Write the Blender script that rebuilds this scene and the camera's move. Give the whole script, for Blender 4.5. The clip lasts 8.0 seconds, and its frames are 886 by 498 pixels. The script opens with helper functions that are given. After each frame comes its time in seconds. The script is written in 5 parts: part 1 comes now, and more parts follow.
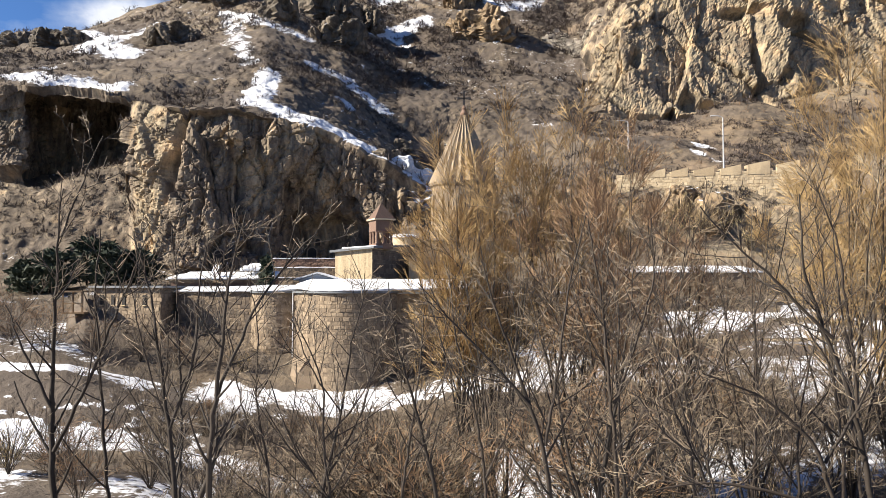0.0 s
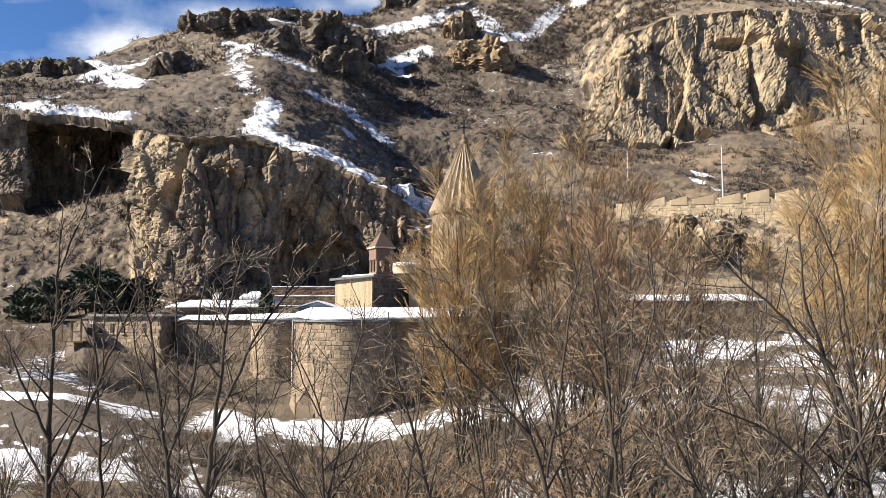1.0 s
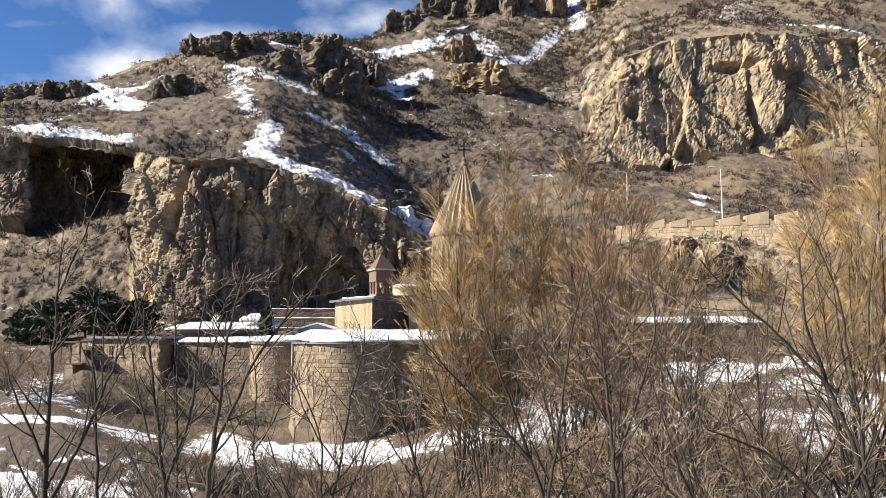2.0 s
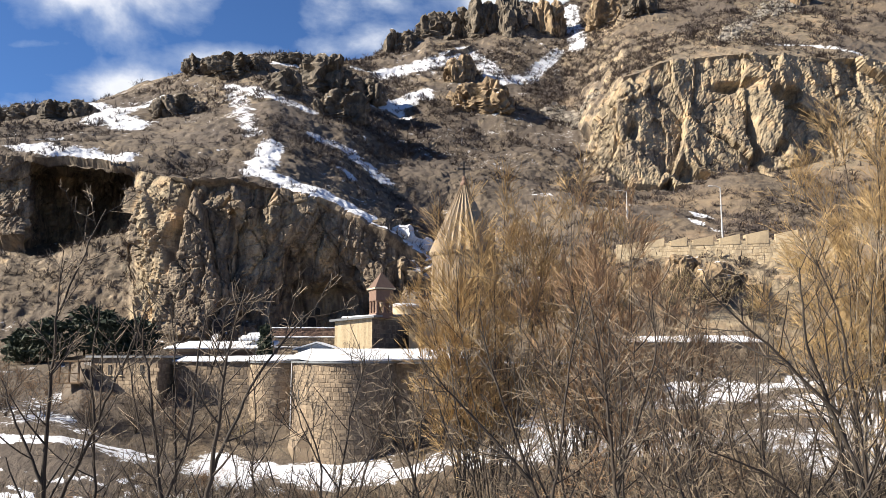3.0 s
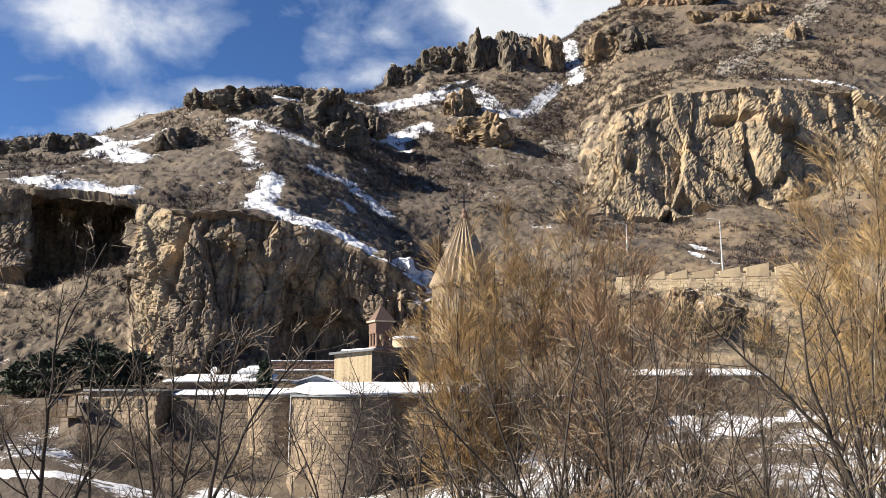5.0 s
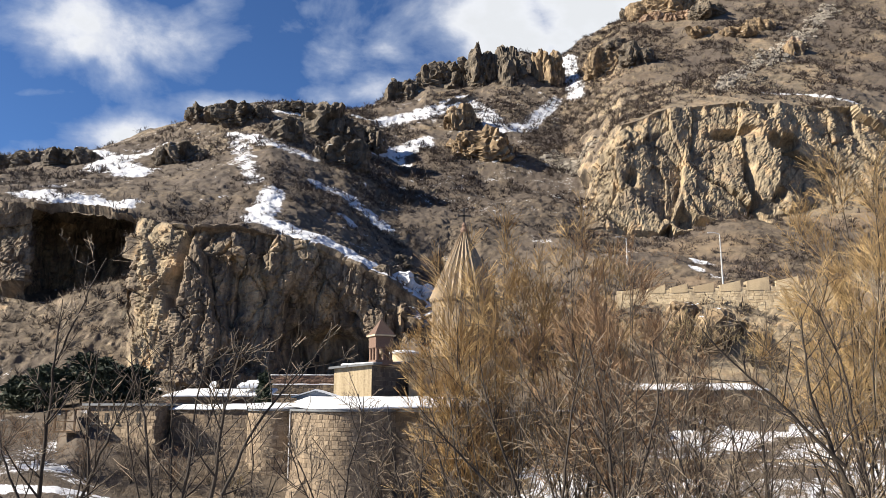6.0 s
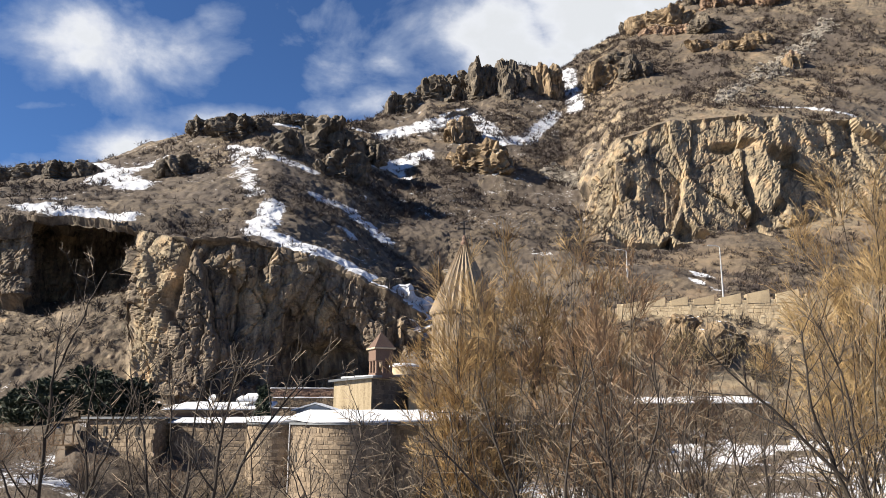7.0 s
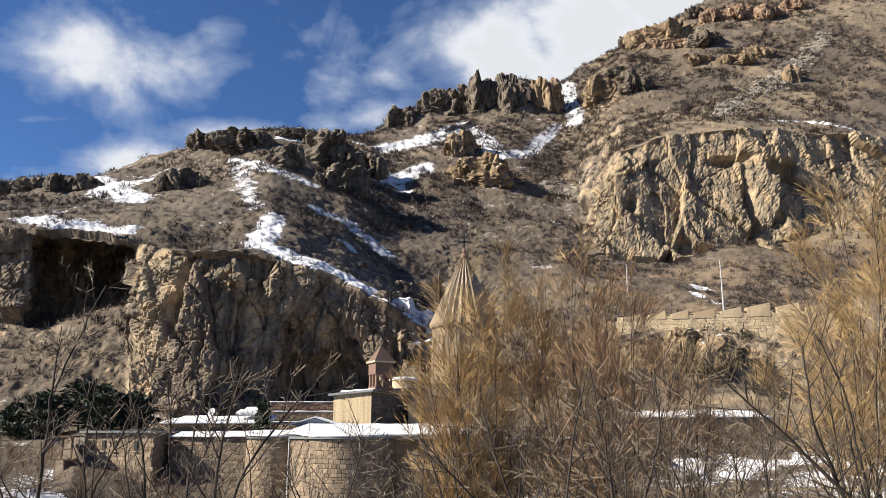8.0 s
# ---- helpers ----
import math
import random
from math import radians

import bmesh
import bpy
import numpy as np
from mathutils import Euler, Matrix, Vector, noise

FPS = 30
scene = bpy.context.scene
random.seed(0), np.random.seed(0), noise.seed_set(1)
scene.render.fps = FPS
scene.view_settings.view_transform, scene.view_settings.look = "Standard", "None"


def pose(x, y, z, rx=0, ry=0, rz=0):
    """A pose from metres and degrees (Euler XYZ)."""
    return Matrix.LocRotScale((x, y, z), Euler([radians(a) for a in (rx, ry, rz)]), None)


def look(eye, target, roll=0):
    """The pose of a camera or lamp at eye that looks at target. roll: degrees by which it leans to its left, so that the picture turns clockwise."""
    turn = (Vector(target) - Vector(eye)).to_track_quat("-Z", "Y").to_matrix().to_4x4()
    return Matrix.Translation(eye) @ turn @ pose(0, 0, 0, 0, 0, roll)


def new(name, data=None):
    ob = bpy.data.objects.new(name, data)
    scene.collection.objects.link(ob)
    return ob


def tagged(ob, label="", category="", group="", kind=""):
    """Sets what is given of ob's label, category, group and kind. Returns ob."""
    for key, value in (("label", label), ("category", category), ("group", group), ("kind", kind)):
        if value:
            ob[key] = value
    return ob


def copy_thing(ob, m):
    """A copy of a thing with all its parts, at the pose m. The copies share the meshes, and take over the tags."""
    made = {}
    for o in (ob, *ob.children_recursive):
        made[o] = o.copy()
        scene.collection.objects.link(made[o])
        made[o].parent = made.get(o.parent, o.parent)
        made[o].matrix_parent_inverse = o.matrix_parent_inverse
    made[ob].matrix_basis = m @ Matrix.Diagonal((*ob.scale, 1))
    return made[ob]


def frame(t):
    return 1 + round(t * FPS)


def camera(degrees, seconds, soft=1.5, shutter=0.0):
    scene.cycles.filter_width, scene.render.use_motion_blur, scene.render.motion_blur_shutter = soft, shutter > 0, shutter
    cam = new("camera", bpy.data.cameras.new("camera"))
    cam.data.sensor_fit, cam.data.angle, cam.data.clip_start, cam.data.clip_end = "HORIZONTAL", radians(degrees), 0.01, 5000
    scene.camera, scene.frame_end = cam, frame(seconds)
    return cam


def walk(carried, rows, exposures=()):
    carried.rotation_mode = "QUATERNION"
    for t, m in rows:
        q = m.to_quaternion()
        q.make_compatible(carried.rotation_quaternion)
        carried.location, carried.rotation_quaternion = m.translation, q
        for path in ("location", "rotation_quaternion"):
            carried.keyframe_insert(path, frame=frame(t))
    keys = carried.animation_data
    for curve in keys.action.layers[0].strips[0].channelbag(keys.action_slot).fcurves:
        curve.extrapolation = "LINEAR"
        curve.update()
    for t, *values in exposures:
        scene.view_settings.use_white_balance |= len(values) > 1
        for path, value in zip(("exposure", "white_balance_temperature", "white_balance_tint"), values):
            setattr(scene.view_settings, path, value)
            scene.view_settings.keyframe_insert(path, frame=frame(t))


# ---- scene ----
# ---- camera: a phone held still and tilted slowly upwards, rising a little ----
EYE, TILT0, RISE = 1.6, 3.0, 0.15
cam = camera(59.5, 8.0, soft=0.6)
TILTS = [(0.0, 0.0), (0.5, 0.967), (1.0, 2.069), (1.5, 2.946), (3.0, 5.062), (3.5, 5.797), (4.0, 6.41), (4.5, 6.927),
         (6.0, 8.47), (6.5, 8.934), (7.0, 9.405), (7.5, 9.897), (8.0, 10.377)]
walk(cam, [(t, pose(0, 0, EYE + RISE * a / 10.377, 90 + TILT0 + a, -0.07 * a / 10.377, 0.03 * a / 10.377)) for t, a in TILTS],
     exposures=[(0.0, 1.41), (4.0, 1.33), (8.0, 1.15)])

# ---- light: clear winter sun from the left, blue sky with drifting cloud ----
SUN_FROM = Vector((-0.81, -0.14, 0.56)).normalized()
sun = new("sun", bpy.data.lights.new("sun", "SUN"))
sun.data.energy, sun.data.angle, sun.data.color = 5.0, radians(0.55), (1.0, 0.91, 0.77)
sun.matrix_world = look((-80, -15, 60), Vector((-80, -15, 60)) - SUN_FROM)
scene.view_settings.exposure = 1.41


class Nodes:
    """Short hand for a node tree."""

    def __init__(self, tree):
        self.t = tree
        tree.nodes.clear()

    def n(self, kind, ins=()):
        node = self.t.nodes.new(kind)
        for key, v in dict(ins).items():
            if isinstance(v, bpy.types.NodeSocket):
                self.t.links.new(v, node.inputs[key])
            else:
                node.inputs[key].default_value = v
        return node

    def noise(self, vec, scale, detail=4.0, rough=0.55, warp=0.0):
        return self.n("ShaderNodeTexNoise", {"Vector": vec, "Scale": scale, "Detail": detail, "Roughness": rough, "Distortion": warp}).outputs["Fac"]

    def math(self, op, a, b=0.0, clamp=False):
        node = self.n("ShaderNodeMath", {0: a, 1: b})
        node.operation, node.use_clamp = op, clamp
        return node.outputs[0]

    def ramp(self, fac, *stops):
        r = self.n("ShaderNodeValToRGB", {"Fac": fac})
        while len(r.color_ramp.elements) < len(stops):
            r.color_ramp.elements.new(0.5)
        for e, (p, c) in zip(r.color_ramp.elements, stops):
            e.position = p
            e.color = (c, c, c, 1) if isinstance(c, (int, float)) else (*c, 1)
        return r.outputs["Color"]

    def mix(self, fac, a, b, blend="MIX"):
        m = self.n("ShaderNodeMix", {0: fac})
        m.data_type, m.blend_type = "RGBA", blend
        for sock, v in ((m.inputs[6], a), (m.inputs[7], b)):
            if isinstance(v, bpy.types.NodeSocket):
                self.t.links.new(v, sock)
            else:
                sock.default_value = (*v, 1) if len(v) == 3 else v
        return m.outputs[2]

    def stretch(self, vec, sx, sy, sz):
        return self.n("ShaderNodeMapping", {"Vector": vec, "Scale": (sx, sy, sz)}).outputs[0]


world = bpy.data.worlds.new("sky")
scene.world = world
world.use_nodes = True
N = Nodes(world.node_tree)
air = N.n("ShaderNodeTexSky")
air.sky_type, air.sun_disc, air.sun_elevation, air.sun_rotation = "NISHITA", False, math.asin(SUN_FROM.z), math.atan2(SUN_FROM.x, SUN_FROM.y)
air.altitude, air.air_density, air.dust_density, air.ozone_density = 1700, 1.0, 0.4, 2.0
sky = air.outputs[0]
way = N.n("ShaderNodeTexCoord").outputs["Generated"]
puff = N.noise(N.stretch(way, 1, 1, 1.5), 6.5, 9, 0.56, 0.25)
fine = N.noise(way, 22.0, 6, 0.6)
# cloud banks: bearing and height of the middle, half width and half height, all as slopes of the line of sight, and density
BANKS = [(-0.547, 0.539, 0.104, 0.062, 0.26), (-0.384, 0.495, 0.125, 0.065, 0.25), (-0.32, 0.556, 0.044, 0.04, 0.2), (-0.164, 0.461, 0.042, 0.060, 0.20), (-0.105, 0.419, 0.062, 0.029, 0.24),
         (-0.074, 0.487, 0.04, 0.03, 0.09), (-0.419, 0.361, 0.1, 0.029, 0.34), (-0.283, 0.398, 0.093, 0.029, 0.34), (-0.167, 0.419, 0.055, 0.029, 0.20), (0.093, 0.526, 0.088, 0.084, 0.6),
         (0.197, 0.552, 0.12, 0.099, 0.6), (0.322, 0.615, 0.106, 0.074, 0.55), (-0.565, 0.421, 0.07, 0.008, 0.12), (-0.597, 0.313, 0.034, 0.02, 0.22), (-0.51, 0.491, 0.071, 0.035, 0.2), (0.432, 0.755, 0.251, 0.118, 0.4)]
sep = N.n("ShaderNodeSeparateXYZ", {0: way})
ahead = N.math("MAXIMUM", sep.outputs[1], 0.05)
bx, bz = N.math("DIVIDE", sep.outputs[0], ahead), N.math("DIVIDE", sep.outputs[2], ahead)
banks = None
for x, z, w, h, d in BANKS:
    e = N.math("ADD", N.math("POWER", N.math("ABSOLUTE", N.math("DIVIDE", N.math("SUBTRACT", bx, x), w)), 2.0),
               N.math("POWER", N.math("ABSOLUTE", N.math("DIVIDE", N.math("SUBTRACT", bz, z), h)), 2.0))
    g = N.math("MULTIPLY", N.math("EXPONENT", N.math("MULTIPLY", e, -0.8)), d + 0.08)
    banks = g if banks is None else N.math("MAXIMUM", banks, g)
dens = N.math("ADD", N.math("ADD", banks, N.math("SUBTRACT", N.math("MULTIPLY", puff, 1.15), 0.17)), N.math("MULTIPLY", N.math("SUBTRACT", fine, 0.5), 0.10))
cover = N.ramp(dens, (0.50, 0.0), (0.67, 0.42), (0.88, 1.0))
tone = N.ramp(N.math("ADD", dens, N.math("MULTIPLY", N.math("SUBTRACT", fine, 0.5), 0.25)), (0.62, (0.245, 0.285, 0.355)), (0.80, (0.385, 0.395, 0.42)), (0.98, (0.35, 0.36, 0.375)))
tint = N.n("ShaderNodeVectorMath", {0: sky, 1: (0.026, 0.0375, 0.053)})
tint.operation = "MULTIPLY"
blue = tint.outputs[0]
N.n("ShaderNodeOutputWorld", {"Surface": N.n("ShaderNodeBackground", {"Color": N.mix(cover, blue, tone), "Strength": 1.0}).outputs[0]})
# ---- materials ----
def material(name, build, rough=0.9):
    m = bpy.data.materials.new(name)
    m.use_nodes = True
    n = Nodes(m.node_tree)
    shader = n.n("ShaderNodeBsdfPrincipled", {"Roughness": rough})
    n.n("ShaderNodeOutputMaterial", {"Surface": shader.outputs[0]})
    pos = n.n("ShaderNodeNewGeometry").outputs["Position"]
    out = build(n, pos)
    for key, v in out.items():
        if isinstance(v, bpy.types.NodeSocket):
            n.t.links.new(v, shader.inputs[key])
        else:
            shader.inputs[key].default_value = v
    return m


def bump(n, height, strength, distance):
    return n.n("ShaderNodeBump", {"Height": height, "Strength": strength, "Distance": distance}).outputs[0]


def land(n, pos):
    """Rock, earth, dry grass and snow, mixed by what lies where on the slope."""
    att = n.n("ShaderNodeAttribute")
    att.attribute_name = "cover"
    c = n.n("ShaderNodeSeparateColor", {0: att.outputs["Color"]})
    snow, rock, warm = c.outputs[0], c.outputs[1], c.outputs[2]
    big, mid, small = n.noise(pos, 0.05, 4), n.noise(pos, 0.35, 5), n.noise(pos, 2.2, 5, 0.65)
    streak = n.noise(n.stretch(pos, 0.8, 0.8, 0.12), 1.0, 6, 0.62, 0.4)
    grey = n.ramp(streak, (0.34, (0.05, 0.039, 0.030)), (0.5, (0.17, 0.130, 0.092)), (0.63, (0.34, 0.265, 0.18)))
    tan = n.ramp(n.math("ADD", n.math("MULTIPLY", streak, 0.6), n.math("MULTIPLY", mid, 0.4)), (0.34, (0.16, 0.122, 0.078)), (0.5, (0.33, 0.262, 0.168)), (0.66, (0.46, 0.378, 0.25)))
    rust = n.ramp(mid, (0.5, 0.0), (0.68, 1.0))
    tan = n.mix(n.math("MULTIPLY", rust, 0.5), tan, (0.48, 0.29, 0.14))
    lichen = n.ramp(n.noise(pos, 0.9, 6, 0.7), (0.52, 0.0), (0.64, 1.0))
    stone = n.mix(n.ramp(n.math("ADD", warm, n.math("ADD", n.math("MULTIPLY", n.math("SUBTRACT", n.noise(pos, 0.13, 4, 0.6), 0.5), 1.5), n.math("MULTIPLY", n.math("SUBTRACT", mid, 0.5), 0.6))), (0.38, 0.0), (0.60, 1.0)), grey, tan)
    stone = n.mix(n.math("MULTIPLY", lichen, 0.5), stone, (0.18, 0.16, 0.115))
    # low spots of the fine bump go near-black: crevice shade put into the colour
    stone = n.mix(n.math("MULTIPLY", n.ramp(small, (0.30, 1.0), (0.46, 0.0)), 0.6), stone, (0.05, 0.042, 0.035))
    varnish = n.ramp(n.noise(n.stretch(pos, 0.45, 0.45, 0.06), 1.0, 4, 0.6, 0.3), (0.50, 0.0), (0.62, 1.0))
    stone = n.mix(n.math("MULTIPLY", varnish, 0.55), stone, (0.07, 0.058, 0.048))
    earth = n.ramp(n.math("ADD", n.math("MULTIPLY", mid, 0.5), n.math("MULTIPLY", small, 0.5)), (0.34, (0.045, 0.034, 0.025)), (0.5, (0.095, 0.072, 0.049)), (0.66, (0.19, 0.145, 0.094)))
    earth = n.mix(n.math("MULTIPLY", n.ramp(big, (0.45, 0.0), (0.62, 1.0)), 0.6), earth, (0.115, 0.09, 0.07))
    high = n.noise(pos, 0.028, 5, 0.6, 0.5)
    earth = n.mix(n.math("MULTIPLY", n.ramp(high, (0.42, 1.0), (0.52, 0.0)), 0.7), earth, (0.075, 0.058, 0.045))
    earth = n.mix(n.math("MULTIPLY", n.ramp(high, (0.56, 0.0), (0.64, 1.0)), 0.55), earth, (0.19, 0.135, 0.085))
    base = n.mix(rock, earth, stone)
    edge = n.math("ADD", snow, n.math("ADD", n.math("MULTIPLY", n.math("SUBTRACT", small, 0.5), 0.9), n.math("MULTIPLY", n.math("SUBTRACT", mid, 0.5), 0.8)))
    white = n.ramp(edge, (0.46, 0.0), (0.54, 1.0))
    snowc = n.mix(n.math("MULTIPLY", mid, 0.3), (0.62, 0.635, 0.67), (0.52, 0.53, 0.56))
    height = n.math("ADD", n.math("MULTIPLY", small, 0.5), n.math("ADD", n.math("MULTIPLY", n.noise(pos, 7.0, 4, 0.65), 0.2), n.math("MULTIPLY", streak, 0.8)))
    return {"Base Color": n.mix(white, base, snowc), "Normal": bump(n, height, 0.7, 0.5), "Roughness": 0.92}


def rock_stuff(a, b, c):
    def build(n, pos):
        mid, small = n.noise(pos, 0.45, 5), n.noise(pos, 2.4, 6, 0.66)
        streak = n.noise(n.stretch(pos, 0.9, 0.9, 0.16), 1.0, 6, 0.62, 0.4)
        col = n.ramp(n.math("ADD", n.math("MULTIPLY", streak, 0.55), n.math("MULTIPLY", mid, 0.45)), (0.36, a), (0.5, b), (0.63, c))
        # shade of small cracks painted in, darkest where the fine bump is lowest
        col = n.mix(n.math("MULTIPLY", n.ramp(small, (0.32, 1.0), (0.46, 0.0)), 0.6), col, (0.045, 0.04, 0.033))
        up = n.n("ShaderNodeSeparateXYZ", {0: n.n("ShaderNodeNewGeometry").outputs["Normal"]}).outputs[2]
        white = n.ramp(n.math("ADD", up, n.math("MULTIPLY", n.math("SUBTRACT", mid, 0.62), 1.6)), (0.74, 0.0), (0.80, 1.0))
        return {"Base Color": n.mix(white, col, (0.66, 0.68, 0.71)), "Normal": bump(n, n.math("ADD", small, streak), 0.7, 0.35)}
    return build


def masonry(low, mid_c, high):
    """Dressed volcanic stone: each block its own shade, pitted and stained."""
    def build(n, pos):
        rnd = n.math("ADD", n.math("MULTIPLY", n.n("ShaderNodeObjectInfo").outputs["Random"], 0.5), n.math("MULTIPLY", n.n("ShaderNodeNewGeometry").outputs["Random Per Island"], 0.5))
        grain, stain = n.noise(pos, 9.0, 5, 0.65), n.noise(n.stretch(pos, 0.5, 0.5, 0.2), 1.0, 4)
        col = n.ramp(n.math("ADD", n.math("MULTIPLY", rnd, 0.55), n.math("MULTIPLY", grain, 0.45)), (0.25, low), (0.5, mid_c), (0.78, high))
        col = n.mix(n.math("MULTIPLY", n.ramp(stain, (0.5, 0.0), (0.68, 1.0)), 0.5), col, (0.11, 0.09, 0.07))
        return {"Base Color": col, "Normal": bump(n, grain, 0.6, 0.06)}
    return build


def twig(a, b):
    def build(n, pos):
        rnd = n.math("ADD", n.math("MULTIPLY", n.n("ShaderNodeObjectInfo").outputs["Random"], 0.4), n.math("MULTIPLY", n.n("ShaderNodeNewGeometry").outputs["Random Per Island"], 0.6))
        col = n.mix(rnd, a, b)
        return {"Base Color": n.mix(n.math("MULTIPLY", n.noise(pos, 14.0, 3), 0.5), col, tuple(0.7 * c for c in a)), "Roughness": 0.8}
    return build


def plain(a, b, scale, relief=0.3, depth=0.03):
    def build(n, pos):
        g = n.noise(pos, scale, 5, 0.6)
        big = n.noise(pos, scale * 0.13, 3)
        col = n.mix(n.ramp(n.math("ADD", n.math("MULTIPLY", g, 0.5), n.math("MULTIPLY", big, 0.5)), (0.36, 0.0), (0.64, 1.0)), a, b)
        return {"Base Color": col, "Normal": bump(n, g, relief, depth)}
    return build


def streaked(n, pos):
    """Pale ashlar with rain streaks running down from the eaves."""
    run, grain = n.noise(n.stretch(pos, 2.2, 2.2, 0.12), 1.0, 5, 0.6), n.noise(pos, 6.0, 5, 0.6)
    col = n.ramp(n.math("ADD", n.math("MULTIPLY", run, 0.6), n.math("MULTIPLY", grain, 0.4)), (0.34, (0.24, 0.18, 0.11)), (0.5, (0.44, 0.35, 0.22)), (0.66, (0.56, 0.46, 0.31)))
    return {"Base Color": col, "Normal": bump(n, grain, 0.4, 0.04)}


M_LAND = material("hillside", land)
M_GREYROCK = material("grey_rock", rock_stuff((0.04, 0.034, 0.028), (0.105, 0.085, 0.062), (0.22, 0.175, 0.125)))
M_REDROCK = material("red_rock", rock_stuff((0.09, 0.06, 0.042), (0.24, 0.155, 0.10), (0.38, 0.27, 0.185)))
M_SCREE = material("pale_scree", plain((0.20, 0.175, 0.14), (0.42, 0.37, 0.30), 1.2))
M_TANROCK = material("tan_rock", rock_stuff((0.08, 0.06, 0.04), (0.22, 0.155, 0.09), (0.40, 0.30, 0.18)))
M_STONE = material("tower_stone", masonry((0.09, 0.068, 0.05), (0.20, 0.15, 0.10), (0.36, 0.28, 0.19)))
M_PALESTONE = material("pale_stone", masonry((0.30, 0.225, 0.14), (0.47, 0.37, 0.235), (0.62, 0.505, 0.34)))
M_REDSTONE = material("red_tuff", masonry((0.09, 0.056, 0.042), (0.17, 0.105, 0.076), (0.27, 0.175, 0.125)))
M_MORTAR = material("mortar", plain((0.15, 0.115, 0.08), (0.24, 0.185, 0.125), 5.0))
M_PLASTER = material("streaked_ashlar", streaked)
M_SNOW = material("snow", plain((0.53, 0.545, 0.575), (0.64, 0.65, 0.67), 2.2, 0.5, 0.10))
M_METAL = material("roof_sheet", plain((0.10, 0.11, 0.12), (0.20, 0.21, 0.22), 2.0, 0.1), 0.5)
M_IRON = material("dark_iron", plain((0.02, 0.018, 0.016), (0.05, 0.04, 0.035), 8.0, 0.1), 0.5)
M_POLE = material("galvanised_steel", plain((0.42, 0.42, 0.42), (0.55, 0.55, 0.55), 5.0, 0.05), 0.4)
M_WOOD = material("weathered_wood", plain((0.13, 0.085, 0.05), (0.28, 0.19, 0.11), 6.0))
# near-black colour standing for the shade inside slits, windows and doorways
M_DARK = material("dark_opening", plain((0.015, 0.013, 0.012), (0.03, 0.026, 0.022), 3.0))
M_BLUEPANEL = material("blue_grey_panel", plain((0.12, 0.15, 0.19), (0.2, 0.23, 0.27), 3.0, 0.1), 0.5)
M_BARK = material("dark_bark", twig((0.013, 0.0095, 0.0065), (0.058, 0.040, 0.026)))
M_TWIG = material("grey_twig", twig((0.07, 0.052, 0.036), (0.42, 0.335, 0.235)))
M_PALE = material("pale_limb", twig((0.36, 0.30, 0.21), (0.58, 0.49, 0.36)))
M_GOLD = material("golden_twig", twig((0.23, 0.145, 0.06), (0.68, 0.48, 0.22)))
M_RUST = material("rust_twig", twig((0.13, 0.078, 0.044), (0.42, 0.265, 0.14)))
M_BROWN = material("brown_twig", twig((0.045, 0.032, 0.022), (0.36, 0.275, 0.18)))
M_SHRUB = material("far_shrub", twig((0.034, 0.026, 0.023), (0.145, 0.113, 0.102)))
M_STRAW = material("straw", twig((0.42, 0.32, 0.16), (0.60, 0.47, 0.26)))
M_LEAF = material("dark_conifer", twig((0.02, 0.03, 0.018), (0.045, 0.06, 0.03)))
# ---- building helpers ----
def lattice(ix, iy, iz, seed):
    h = (ix * 374761393 + iy * 668265263 + iz * 2147483647 + seed * 1274126177) & 0xFFFFFFFF
    h = ((h ^ (h >> 13)) * 1274126177) & 0xFFFFFFFF
    h = ((h ^ (h >> 16)) * 2246822519) & 0xFFFFFFFF
    return ((h ^ (h >> 15)) & 0xFFFF) / 32767.5 - 1.0


def wave(p, scale, seed=0):
    """Smooth value noise in -1..1 at the points p (n, 3)."""
    q = np.asarray(p) * scale
    i = np.floor(q).astype(np.int64)
    w = q - i
    w = w * w * w * (w * (w * 6 - 15) + 10)
    out = 0.0
    for dx in (0, 1):
        for dy in (0, 1):
            for dz in (0, 1):
                k = (w[:, 0] if dx else 1 - w[:, 0]) * (w[:, 1] if dy else 1 - w[:, 1]) * (w[:, 2] if dz else 1 - w[:, 2])
                out = out + k * lattice(i[:, 0] + dx, i[:, 1] + dy, i[:, 2] + dz, seed)
    return out


def fbm(p, scale, octaves=4, seed=0, gain=0.5):
    out, a = 0.0, 1.0
    for o in range(octaves):
        out = out + a * wave(p, scale * 2.03 ** o, seed + o)
        a *= gain
    return out


def ridged(p, scale, octaves=4, seed=0):
    """Sharp crests at 1, rounded hollows towards 0."""
    out, a, tot = 0.0, 1.0, 0.0
    for o in range(octaves):
        out = out + a * (1 - np.abs(wave(p, scale * 2.1 ** o, seed + o)) * 1.6)
        tot += a
        a *= 0.5
    return out / tot


